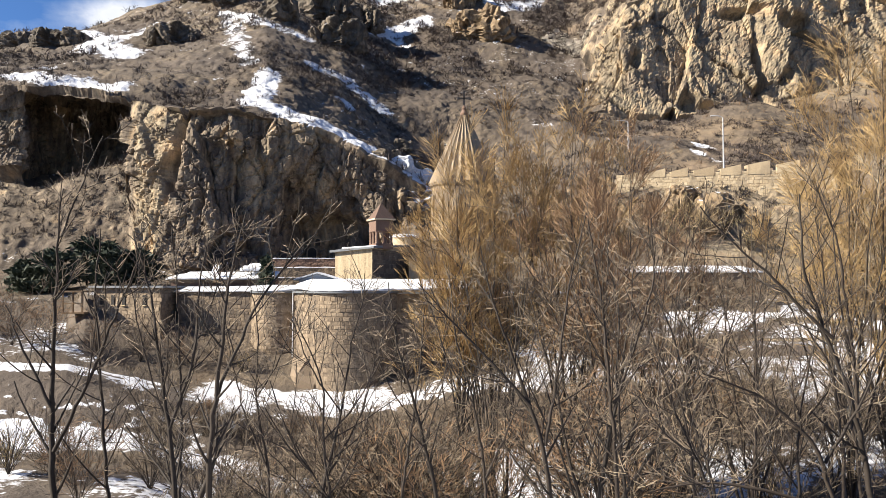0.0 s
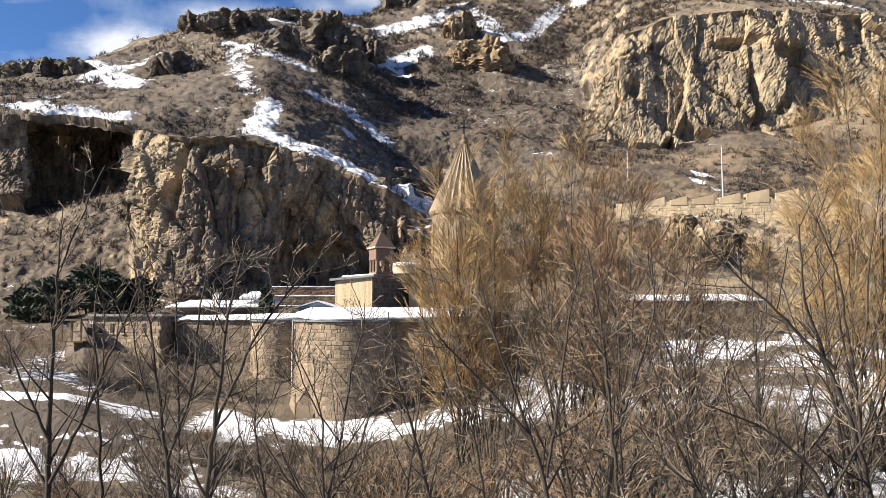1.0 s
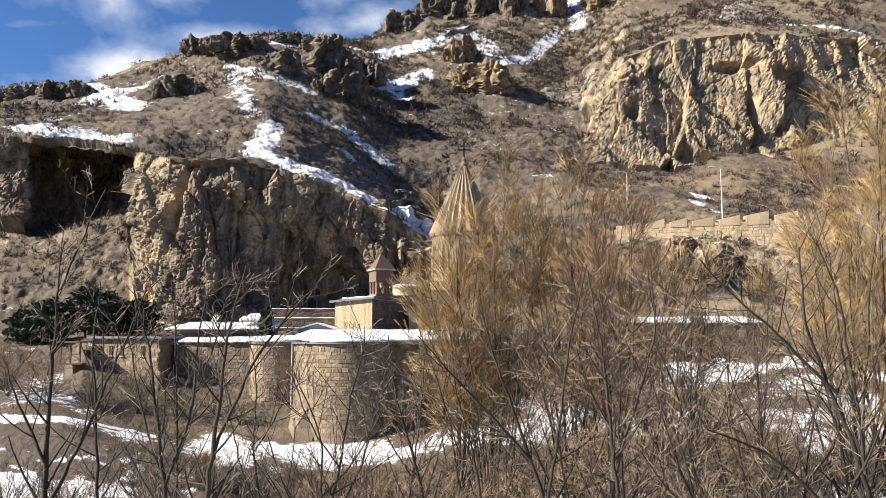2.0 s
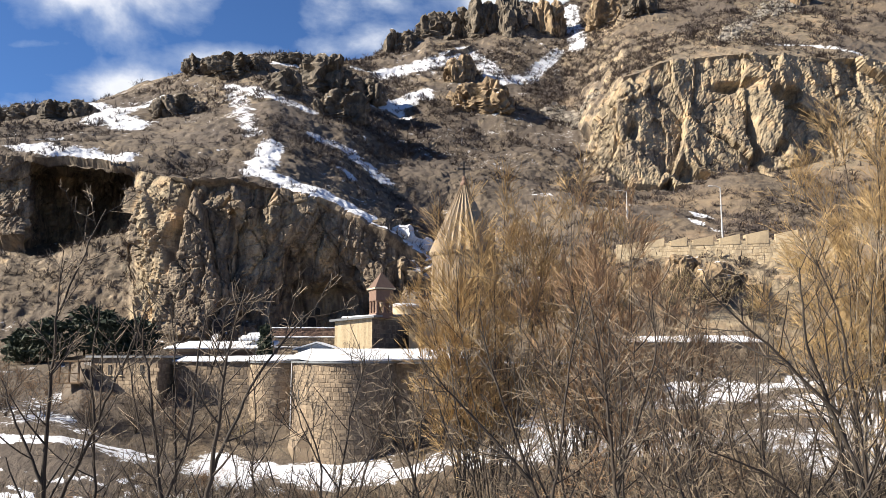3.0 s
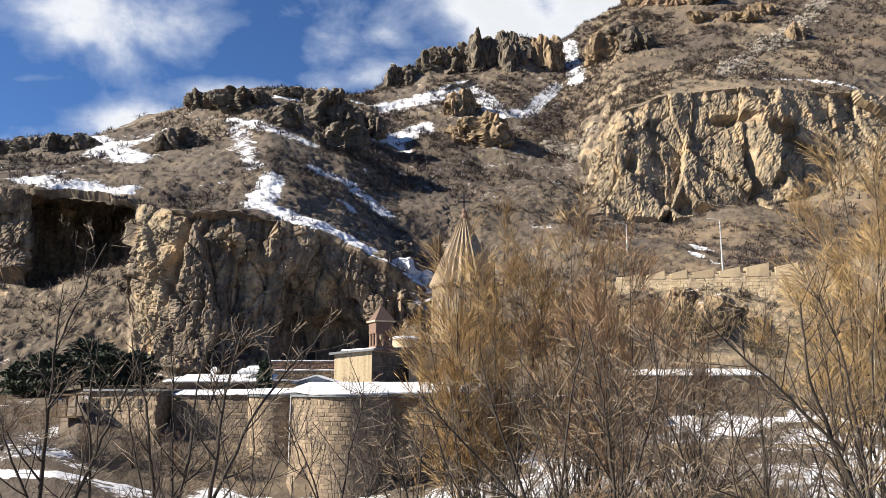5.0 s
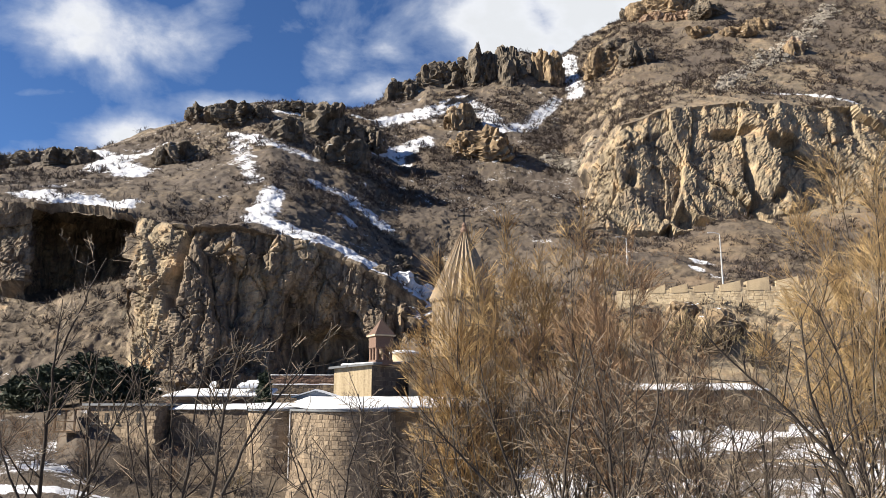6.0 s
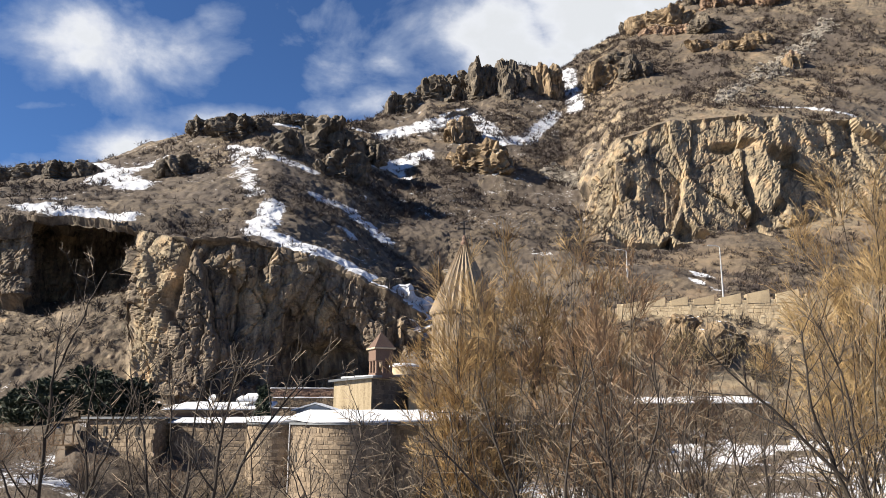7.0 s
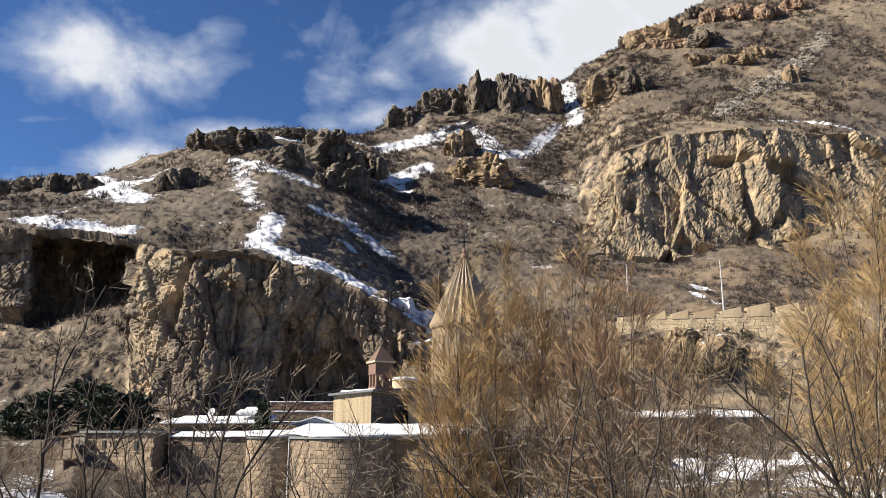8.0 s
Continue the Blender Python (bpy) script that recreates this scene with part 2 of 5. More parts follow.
def cells(p, scale, seed=0, joint=0.10):
    """Cracked blocks with tilted faces: how far each point's block stands out (about -1..1), and how near the point lies to a joint (1 on it)."""
    q = np.asarray(p) * scale
    i = np.floor(q).astype(np.int64)
    f1, f2 = np.full(len(q), 9.0), np.full(len(q), 9.0)
    own, off = i.copy(), np.zeros_like(q)
    for dx in (-1, 0, 1):
        for dy in (-1, 0, 1):
            for dz in (-1, 0, 1):
                a, b, c = i[:, 0] + dx, i[:, 1] + dy, i[:, 2] + dz
                v = np.stack([q[:, 0] - a - 0.5 - 0.45 * lattice(a, b, c, seed), q[:, 1] - b - 0.5 - 0.45 * lattice(a, b, c, seed + 1), q[:, 2] - c - 0.5 - 0.45 * lattice(a, b, c, seed + 2)], 1)
                d = np.sqrt((v * v).sum(1))
                near_ = d < f1
                f2 = np.where(near_, f1, np.minimum(f2, d))
                own = np.where(near_[:, None], np.stack([a, b, c], 1), own)
                off = np.where(near_[:, None], v, off)
                f1 = np.where(near_, d, f1)
    h = [lattice(own[:, 0], own[:, 1], own[:, 2], seed + k) for k in (3, 4, 5)]
    return 0.6 * h[0] + 1.3 * (h[1] * off[:, 0] + h[2] * off[:, 2]), np.clip(1 - (f2 - f1) / joint, 0, 1)


def mesh_of(name, verts, faces, mat, smooth=False):
    """A mesh from arrays; faces of one size, (n, 3) or (n, 4)."""
    verts, faces = np.asarray(verts, np.float32), np.asarray(faces, np.int32)
    me = bpy.data.meshes.new(name)
    k = faces.shape[1]
    me.vertices.add(len(verts))
    me.vertices.foreach_set("co", verts.ravel())
    me.loops.add(faces.size)
    me.loops.foreach_set("vertex_index", faces.ravel())
    me.polygons.add(len(faces))
    me.polygons.foreach_set("loop_start", np.arange(0, faces.size, k, dtype=np.int32))
    me.polygons.foreach_set("use_smooth", np.full(len(faces), smooth))
    me.materials.append(mat)
    me.update(calc_edges=True)
    return me


def part(name, bm, mat, parent, label=""):
    """Links a bmesh, or a mesh, as one object under a thing or a part."""
    if isinstance(bm, bmesh.types.BMesh):
        me = bpy.data.meshes.new(name)
        bmesh.ops.recalc_face_normals(bm, faces=bm.faces)
        bm.to_mesh(me)
        bm.free()
        me.materials.append(mat)
    else:
        me = bm
    ob = new(name, me)
    ob.parent = parent
    return tagged(ob, label)


def thing(name, at, label, category, group="", kind="", turn=0.0):
    ob = new(name)
    ob.matrix_world = pose(*at, 0, 0, turn)
    return tagged(ob, label, category, group, kind)


def box(bm, x0, x1, y0, y1, z0, z1, bevel=0.0):
    r = bmesh.ops.create_cube(bm, size=1.0, matrix=Matrix.Translation(((x0 + x1) / 2, (y0 + y1) / 2, (z0 + z1) / 2)) @ Matrix.Diagonal((x1 - x0, y1 - y0, z1 - z0, 1)))
    if bevel:
        es = list({e for v in r["verts"] for e in v.link_edges})
        bmesh.ops.bevel(bm, geom=es, offset=bevel, segments=1, affect="EDGES")
    return bm


def boxed(*a, **k):
    return box(bmesh.new(), *a, **k)


def prism(bm, outline, z0, z1):
    """An upright prism over a plan outline; z0 and z1 may be lists, one height a corner."""
    n = len(outline)
    za = z0 if isinstance(z0, (list, tuple)) else [z0] * n
    zb = z1 if isinstance(z1, (list, tuple)) else [z1] * n
    lo = [bm.verts.new((x, y, a)) for (x, y), a in zip(outline, za)]
    hi = [bm.verts.new((x, y, b)) for (x, y), b in zip(outline, zb)]
    bm.faces.new(lo[::-1])
    bm.faces.new(hi)
    for i in range(n):
        bm.faces.new((lo[i], lo[(i + 1) % n], hi[(i + 1) % n], hi[i]))
    return bm


def lathe(bm, profile, sides, cx=0.0, cy=0.0, a0=0.0, a1=2 * math.pi):
    """A turned solid from (radius, height) pairs."""
    full = abs(a1 - a0 - 2 * math.pi) < 1e-6
    n = sides if full else sides + 1
    rings = [[bm.verts.new((cx + r * math.cos(a0 + (a1 - a0) * i / sides), cy + r * math.sin(a0 + (a1 - a0) * i / sides), z)) for i in range(n)] for r, z in profile]
    for a, b in zip(rings, rings[1:]):
        for i in range(sides):
            j = (i + 1) % n
            bm.faces.new((a[i], a[j], b[j], b[i]))
    if full:
        bm.faces.new(rings[0][::-1])
        bm.faces.new(rings[-1])
    return bm


def tubes(p0, p1, r0, r1, sides=3):
    """Arrays of verts and quads for many tapered sticks at once."""
    p0, p1, r0, r1 = (np.asarray(a, float) for a in (p0, p1, r0, r1))
    d = p1 - p0
    d /= np.linalg.norm(d, axis=1, keepdims=True) + 1e-9
    ref = np.where(np.abs(d[:, 2:3]) > 0.9, np.array([[1.0, 0, 0]]), np.array([[0, 0, 1.0]]))
    u = np.cross(d, ref)
    u /= np.linalg.norm(u, axis=1, keepdims=True) + 1e-9
    v = np.cross(d, u)
    ang = np.arange(sides) * 2 * np.pi / sides
    ring = u[:, None] * np.cos(ang)[None, :, None] + v[:, None] * np.sin(ang)[None, :, None]
    a, b = p0[:, None] + ring * r0[:, None, None], p1[:, None] + ring * r1[:, None, None]
    verts = np.concatenate([a, b], 1).reshape(-1, 3)
    base = (np.arange(len(p0)) * 2 * sides)[:, None]
    i = np.arange(sides)
    j = (i + 1) % sides
    quad = np.stack([i, j, j + sides, i + sides], 1)
    return verts, (base[:, :, None] + quad[None]).reshape(-1, 4)
# ---- the land: lines of the valley side placed to fit the camera's view, depths assumed, from the river bank up to the skyline (x, y, z) ----
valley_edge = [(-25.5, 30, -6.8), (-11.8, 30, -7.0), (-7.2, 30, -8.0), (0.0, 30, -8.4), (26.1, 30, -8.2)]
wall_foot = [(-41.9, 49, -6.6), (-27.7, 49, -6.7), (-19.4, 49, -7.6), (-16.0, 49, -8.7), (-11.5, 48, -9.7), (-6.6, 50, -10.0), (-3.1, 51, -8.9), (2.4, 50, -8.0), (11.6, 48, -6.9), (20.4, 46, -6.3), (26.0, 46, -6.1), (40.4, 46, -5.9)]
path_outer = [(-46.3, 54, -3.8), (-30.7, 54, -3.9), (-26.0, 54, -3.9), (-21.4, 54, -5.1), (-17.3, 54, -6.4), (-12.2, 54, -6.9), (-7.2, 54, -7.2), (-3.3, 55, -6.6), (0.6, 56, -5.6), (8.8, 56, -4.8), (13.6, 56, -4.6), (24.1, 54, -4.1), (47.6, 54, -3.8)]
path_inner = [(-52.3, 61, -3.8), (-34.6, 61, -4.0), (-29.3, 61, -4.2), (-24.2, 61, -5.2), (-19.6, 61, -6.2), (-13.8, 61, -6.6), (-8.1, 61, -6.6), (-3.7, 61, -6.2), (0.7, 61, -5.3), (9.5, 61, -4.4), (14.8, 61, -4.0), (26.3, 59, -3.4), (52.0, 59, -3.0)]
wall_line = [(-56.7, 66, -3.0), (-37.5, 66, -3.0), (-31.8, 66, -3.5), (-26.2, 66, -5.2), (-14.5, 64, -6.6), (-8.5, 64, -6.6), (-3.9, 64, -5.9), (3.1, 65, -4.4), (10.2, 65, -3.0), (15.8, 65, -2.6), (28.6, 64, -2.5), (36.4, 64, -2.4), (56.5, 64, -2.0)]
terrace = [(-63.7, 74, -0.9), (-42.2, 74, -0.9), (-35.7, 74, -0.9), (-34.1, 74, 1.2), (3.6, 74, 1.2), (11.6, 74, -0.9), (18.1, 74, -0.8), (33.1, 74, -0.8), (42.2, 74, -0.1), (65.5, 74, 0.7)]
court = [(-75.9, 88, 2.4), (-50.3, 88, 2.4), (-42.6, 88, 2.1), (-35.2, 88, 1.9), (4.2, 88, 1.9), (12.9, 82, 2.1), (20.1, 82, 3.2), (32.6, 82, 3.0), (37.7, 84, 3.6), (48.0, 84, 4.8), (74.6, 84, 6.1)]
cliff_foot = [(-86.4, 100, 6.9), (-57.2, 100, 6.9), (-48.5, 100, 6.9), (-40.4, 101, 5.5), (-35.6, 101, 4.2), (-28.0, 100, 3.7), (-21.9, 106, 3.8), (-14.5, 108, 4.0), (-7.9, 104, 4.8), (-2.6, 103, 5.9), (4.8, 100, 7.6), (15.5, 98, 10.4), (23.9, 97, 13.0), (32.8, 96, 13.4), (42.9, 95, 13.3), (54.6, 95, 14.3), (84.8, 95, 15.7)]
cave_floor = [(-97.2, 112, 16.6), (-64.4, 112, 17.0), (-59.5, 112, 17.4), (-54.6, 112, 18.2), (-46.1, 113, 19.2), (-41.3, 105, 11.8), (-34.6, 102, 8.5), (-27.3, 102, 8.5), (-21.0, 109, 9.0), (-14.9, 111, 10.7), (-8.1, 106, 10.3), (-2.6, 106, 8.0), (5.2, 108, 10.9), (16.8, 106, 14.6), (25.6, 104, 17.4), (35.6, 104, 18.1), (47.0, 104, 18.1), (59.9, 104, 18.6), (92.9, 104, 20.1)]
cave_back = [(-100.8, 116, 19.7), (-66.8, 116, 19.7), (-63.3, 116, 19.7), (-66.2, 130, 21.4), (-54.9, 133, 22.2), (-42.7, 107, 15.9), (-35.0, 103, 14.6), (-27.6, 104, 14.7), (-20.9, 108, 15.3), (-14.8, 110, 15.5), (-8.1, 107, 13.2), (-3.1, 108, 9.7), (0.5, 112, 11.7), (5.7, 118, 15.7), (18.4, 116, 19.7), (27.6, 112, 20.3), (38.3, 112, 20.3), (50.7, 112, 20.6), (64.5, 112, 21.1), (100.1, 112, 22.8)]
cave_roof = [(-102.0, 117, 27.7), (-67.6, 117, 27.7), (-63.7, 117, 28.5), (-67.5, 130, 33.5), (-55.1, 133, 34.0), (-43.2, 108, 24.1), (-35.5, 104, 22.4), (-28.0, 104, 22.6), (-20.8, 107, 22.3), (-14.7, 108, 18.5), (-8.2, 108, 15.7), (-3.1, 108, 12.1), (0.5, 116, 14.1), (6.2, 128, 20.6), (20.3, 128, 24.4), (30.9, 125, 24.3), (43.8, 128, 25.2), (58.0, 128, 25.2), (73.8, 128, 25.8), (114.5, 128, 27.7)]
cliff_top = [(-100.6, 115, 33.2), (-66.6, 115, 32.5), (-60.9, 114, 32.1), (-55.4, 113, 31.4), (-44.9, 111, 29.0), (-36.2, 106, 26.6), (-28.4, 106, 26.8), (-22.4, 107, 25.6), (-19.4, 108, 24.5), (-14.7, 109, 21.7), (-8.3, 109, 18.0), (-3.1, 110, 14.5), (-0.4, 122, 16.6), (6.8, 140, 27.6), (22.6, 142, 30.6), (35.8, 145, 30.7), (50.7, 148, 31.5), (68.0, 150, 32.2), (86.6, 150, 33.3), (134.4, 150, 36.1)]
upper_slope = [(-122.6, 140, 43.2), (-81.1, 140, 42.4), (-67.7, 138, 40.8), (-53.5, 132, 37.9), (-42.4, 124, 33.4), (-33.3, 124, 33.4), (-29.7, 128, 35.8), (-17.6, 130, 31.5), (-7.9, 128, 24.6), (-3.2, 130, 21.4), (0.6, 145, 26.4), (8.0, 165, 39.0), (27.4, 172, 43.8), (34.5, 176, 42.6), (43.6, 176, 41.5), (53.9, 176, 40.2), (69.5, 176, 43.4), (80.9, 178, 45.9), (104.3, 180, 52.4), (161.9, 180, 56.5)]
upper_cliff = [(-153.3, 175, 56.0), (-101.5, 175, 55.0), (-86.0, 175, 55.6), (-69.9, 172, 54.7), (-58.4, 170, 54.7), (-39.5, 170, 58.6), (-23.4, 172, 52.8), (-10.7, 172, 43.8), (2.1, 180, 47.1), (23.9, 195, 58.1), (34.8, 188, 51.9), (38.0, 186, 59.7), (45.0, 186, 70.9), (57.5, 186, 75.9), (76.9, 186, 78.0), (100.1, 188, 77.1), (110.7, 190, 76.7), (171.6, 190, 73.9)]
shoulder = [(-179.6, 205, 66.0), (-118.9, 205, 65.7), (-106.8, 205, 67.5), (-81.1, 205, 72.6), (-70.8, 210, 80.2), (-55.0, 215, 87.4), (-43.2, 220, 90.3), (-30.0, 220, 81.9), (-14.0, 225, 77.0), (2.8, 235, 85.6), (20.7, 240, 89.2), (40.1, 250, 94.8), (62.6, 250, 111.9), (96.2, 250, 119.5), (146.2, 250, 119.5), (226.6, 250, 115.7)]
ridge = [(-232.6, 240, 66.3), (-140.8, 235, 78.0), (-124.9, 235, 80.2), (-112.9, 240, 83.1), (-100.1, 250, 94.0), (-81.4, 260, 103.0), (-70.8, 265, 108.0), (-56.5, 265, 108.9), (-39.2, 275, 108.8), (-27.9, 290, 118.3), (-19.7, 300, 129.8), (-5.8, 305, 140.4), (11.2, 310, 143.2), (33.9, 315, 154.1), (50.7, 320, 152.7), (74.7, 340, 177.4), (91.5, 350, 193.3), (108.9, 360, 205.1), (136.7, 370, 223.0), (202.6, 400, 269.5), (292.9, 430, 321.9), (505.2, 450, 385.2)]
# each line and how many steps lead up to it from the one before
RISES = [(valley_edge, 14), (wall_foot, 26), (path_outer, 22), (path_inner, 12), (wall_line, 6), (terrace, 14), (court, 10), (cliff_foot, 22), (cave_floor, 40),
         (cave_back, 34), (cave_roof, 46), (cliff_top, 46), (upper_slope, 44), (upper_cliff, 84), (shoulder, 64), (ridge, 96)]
# beyond the edges of the view made-up land, kept low to let the sun in: distance and height in step with the lines
# above
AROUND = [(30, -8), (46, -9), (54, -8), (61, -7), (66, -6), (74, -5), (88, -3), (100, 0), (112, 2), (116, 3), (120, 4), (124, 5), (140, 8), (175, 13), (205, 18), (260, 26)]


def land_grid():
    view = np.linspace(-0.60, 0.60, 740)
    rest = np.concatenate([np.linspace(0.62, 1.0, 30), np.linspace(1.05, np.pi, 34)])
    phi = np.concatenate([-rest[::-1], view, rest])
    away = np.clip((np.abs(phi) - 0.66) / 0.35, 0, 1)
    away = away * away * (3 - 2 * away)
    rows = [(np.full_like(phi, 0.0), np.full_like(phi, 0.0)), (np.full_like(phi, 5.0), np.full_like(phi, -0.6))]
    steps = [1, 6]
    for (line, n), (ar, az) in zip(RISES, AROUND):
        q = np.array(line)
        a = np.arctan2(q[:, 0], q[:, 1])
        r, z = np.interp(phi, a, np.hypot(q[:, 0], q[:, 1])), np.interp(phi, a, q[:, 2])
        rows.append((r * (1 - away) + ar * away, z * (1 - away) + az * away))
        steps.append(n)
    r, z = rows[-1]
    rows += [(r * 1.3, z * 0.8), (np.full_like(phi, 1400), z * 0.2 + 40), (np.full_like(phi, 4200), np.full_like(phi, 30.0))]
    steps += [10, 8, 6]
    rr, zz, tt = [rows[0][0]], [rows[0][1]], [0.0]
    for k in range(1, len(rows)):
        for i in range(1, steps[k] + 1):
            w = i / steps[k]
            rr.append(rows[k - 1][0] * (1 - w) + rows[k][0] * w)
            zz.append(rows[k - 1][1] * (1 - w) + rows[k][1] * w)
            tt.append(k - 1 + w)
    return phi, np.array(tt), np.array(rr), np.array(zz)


def normals_of(g):
    du, dv = np.gradient(g, axis=1), np.gradient(g, axis=0)
    n = np.cross(du, dv)
    return n / (np.linalg.norm(n, axis=2, keepdims=True) + 1e-9)


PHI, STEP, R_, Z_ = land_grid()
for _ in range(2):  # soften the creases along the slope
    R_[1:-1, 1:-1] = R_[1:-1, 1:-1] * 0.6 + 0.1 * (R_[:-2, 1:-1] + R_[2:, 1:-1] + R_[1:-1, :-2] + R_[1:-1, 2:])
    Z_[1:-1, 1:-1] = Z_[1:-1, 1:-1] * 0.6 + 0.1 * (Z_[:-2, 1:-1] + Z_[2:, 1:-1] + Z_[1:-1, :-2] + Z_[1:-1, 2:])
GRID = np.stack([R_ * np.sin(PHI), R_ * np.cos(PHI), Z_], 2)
NRM = normals_of(GRID)
flat = GRID.reshape(-1, 3)
slope = NRM[:, :, 2].reshape(-1)
rad = R_.reshape(-1)
bear = np.broadcast_to(np.tan(np.clip(PHI, -1.2, 1.2)), R_.shape).reshape(-1)
steep = np.clip((0.66 - slope) / 0.2, 0, 1)
far = np.clip((rad - 92) / 10, 0, 1) * np.clip((1500 - rad) / 800, 0, 1)
crag_ = np.clip((fbm(flat, 0.035, 3, 5) - 0.12 + 0.15 * np.clip((bear - 0.15) / 0.1, 0, 1)) * 4.0, 0, 1) * far * np.clip((rad - 150) / 30, 0, 1)
rocky = np.clip(np.maximum(steep * far, crag_), 0, 1)
pick = rocky > 0.02
q = flat[pick]
q = q + 0.3 * np.stack([fbm(q, 0.3, 3, 301), fbm(q, 0.3, 3, 305), fbm(q, 0.3, 3, 309)], 1)
own_a, joint_a = cells(q * np.array([1, 1, 0.5]), 0.085, 401, 0.04)
own_b, joint_b = cells(q * np.array([1, 1, 0.42]), 0.24, 411, 0.06)
own_c, joint_c = cells(q * np.array([1, 1, 0.55]), 0.62, 421, 0.10)
own_d, joint_d = cells(q * np.array([1, 1, 0.8]), 1.5, 431, 0.16)
rough = np.where(bear[pick] < 0.1, 1.1, 0.72)
broken = 1.9 * own_a - 0.5 * joint_a + rough * (0.75 * own_b - 0.35 * joint_b + 0.30 * own_c - 0.22 * joint_c + 0.13 * own_d - 0.10 * joint_d) + 0.5 * (ridged(q * np.array([1, 1, 0.25]), 0.07, 2, 11) - 0.4)
broken += 0.06 * fbm(q, 2.6, 2, 21)
move = np.zeros(len(flat))
move[pick] = np.maximum(steep * far, 0.16 * crag_)[pick] * broken
lip = ((bear < -0.36) & (np.broadcast_to(STEP[:, None], R_.shape).reshape(-1) > 12.2) & (np.broadcast_to(STEP[:, None], R_.shape).reshape(-1) < 14.6))
move *= np.where(lip, 0.35, 1.0)
move += (1 - rocky) * far * (2.2 * fbm(flat, 0.03, 3, 31) + 0.4 * fbm(flat, 0.2, 4, 41) + 0.25 * fbm(flat, 0.9, 2, 45))
move += (1 - far) * 0.10 * fbm(flat, 0.5, 3, 51) * np.clip(rad / 20, 0, 1)
# ledges: crags break the slope into steps
ledge = np.sin(flat[:, 2] * 0.55 + 3.0 * fbm(flat, 0.05, 2, 61))
move += crag_ * 0.15 * np.sign(ledge) * np.abs(ledge) ** 0.4
# hollows and clefts in the cliffs: middle, half width, half height, depth
HOLLOWS = [(-35.8, 104, 21, 0.8, 7, 3.0), (-15.9, 110, 8.0, 5.0, 4.2, 4.0), (-20.2, 108, 13, 1.6, 5, 2.2), (-11.3, 107, 8, 1.4, 3, 1.8), (-25.6, 103, 7.1, 1.2, 0.9, 2.0), (-28, 104, 15, 0.7, 6, 1.6),
           (74.2, 179, 52, 1.4, 10, 4.0), (86, 184, 66.5, 2.2, 1.8, 4.0), (81.5, 183, 65, 1.5, 2.0, 3.0), (71.5, 184, 68.5, 4.5, 1.2, 3.5), (56.4, 177, 45, 2.4, 2.6, 4.0), (61, 177, 43.5, 2.6, 1.6, 3.0), (45.6, 181, 56, 1.6, 2.4, 3.0),
           (80.5, 179, 51, 1.6, 2.0, 3.0)]
for x, y, z, a, c, d in HOLLOWS:
    e = ((flat[:, 0] - x + 0.8 * wave(flat, 0.4, 501)) / a) ** 2 + ((flat[:, 2] - z) / c) ** 2 + ((flat[:, 1] - y) / 14) ** 2
    move -= d * np.exp(-e * e)
GRID = GRID + NRM * move.reshape(R_.shape)[:, :, None]
NRM = normals_of(GRID)


def ground_at(x, y):
    """The height of the land under a point of the plan."""
    c = int(np.clip(np.searchsorted(PHI, math.atan2(x, y)), 0, len(PHI) - 1))
    r = np.maximum.accumulate(np.hypot(GRID[:, c, 0], GRID[:, c, 1]))
    return float(np.interp(math.hypot(x, y), r, GRID[:, c, 2]))


# snow drifts placed to fit the camera's view: from one point of the slope to another, half their width and how closely
# they cover the ground
LEDGE_DRIFTS = [(-31, 134, 39, -29, 120, 31, 1.5, 1.0), (-29, 117, 30, -21, 112, 27, 1.1, 1.0), (-21, 112, 27, -12, 111, 22, 1.1, 1.0), (-14, 108, 23, -6, 114, 20, 1.1, 1.0), (-7, 111, 20, -4, 116, 18.5, 1.4, 1.0),
                (-4, 116, 18.5, -2, 110, 15, 1.4, 1.0), (-27, 157, 48, -20, 160, 45, 1.0, 0.85), (-20, 160, 45, -11, 154, 37, 1.0, 0.85), (-19, 140, 37, -17, 142, 35, 0.6, 0.7)]
WEST_DRIFTS = [(-94, 197, 68, -77, 178, 61, 2.3, 0.85), (-77, 178, 61, -76, 195, 68, 2.3, 0.85), (-81, 175, 57, -67, 163, 52, 2.3, 0.85), (-68, 123, 36, -61, 123, 35, 1.2, 0.85), (-61, 123, 35, -50, 118, 33, 1.2, 0.85),
               (-74, 136, 41, -72, 141, 42, 0.6, 0.7), (-71, 122, 36, -66, 121, 35, 0.5, 0.6), (-53, 131, 40, -50, 144, 44, 0.5, 0.5), (-43, 126, 36, -38, 132, 38, 0.3, 0.6)]
SHOULDER_DRIFTS = [(-56, 194, 72, -43, 180, 65, 1.3, 0.8), (-43, 180, 65, -31, 178, 60, 1.2, 0.8), (-53, 189, 69, -44, 163, 55, 2.0, 0.62), (-44, 163, 55, -36, 142, 44, 1.6, 0.62), (-47, 210, 85, -37, 216, 84, 1.2, 0.9),
                   (-23, 218, 77, -14, 222, 76, 2.4, 0.95), (-14, 222, 76, -6, 230, 82, 2.4, 0.95), (-15, 216, 73, -10, 213, 69, 1.0, 0.7)]
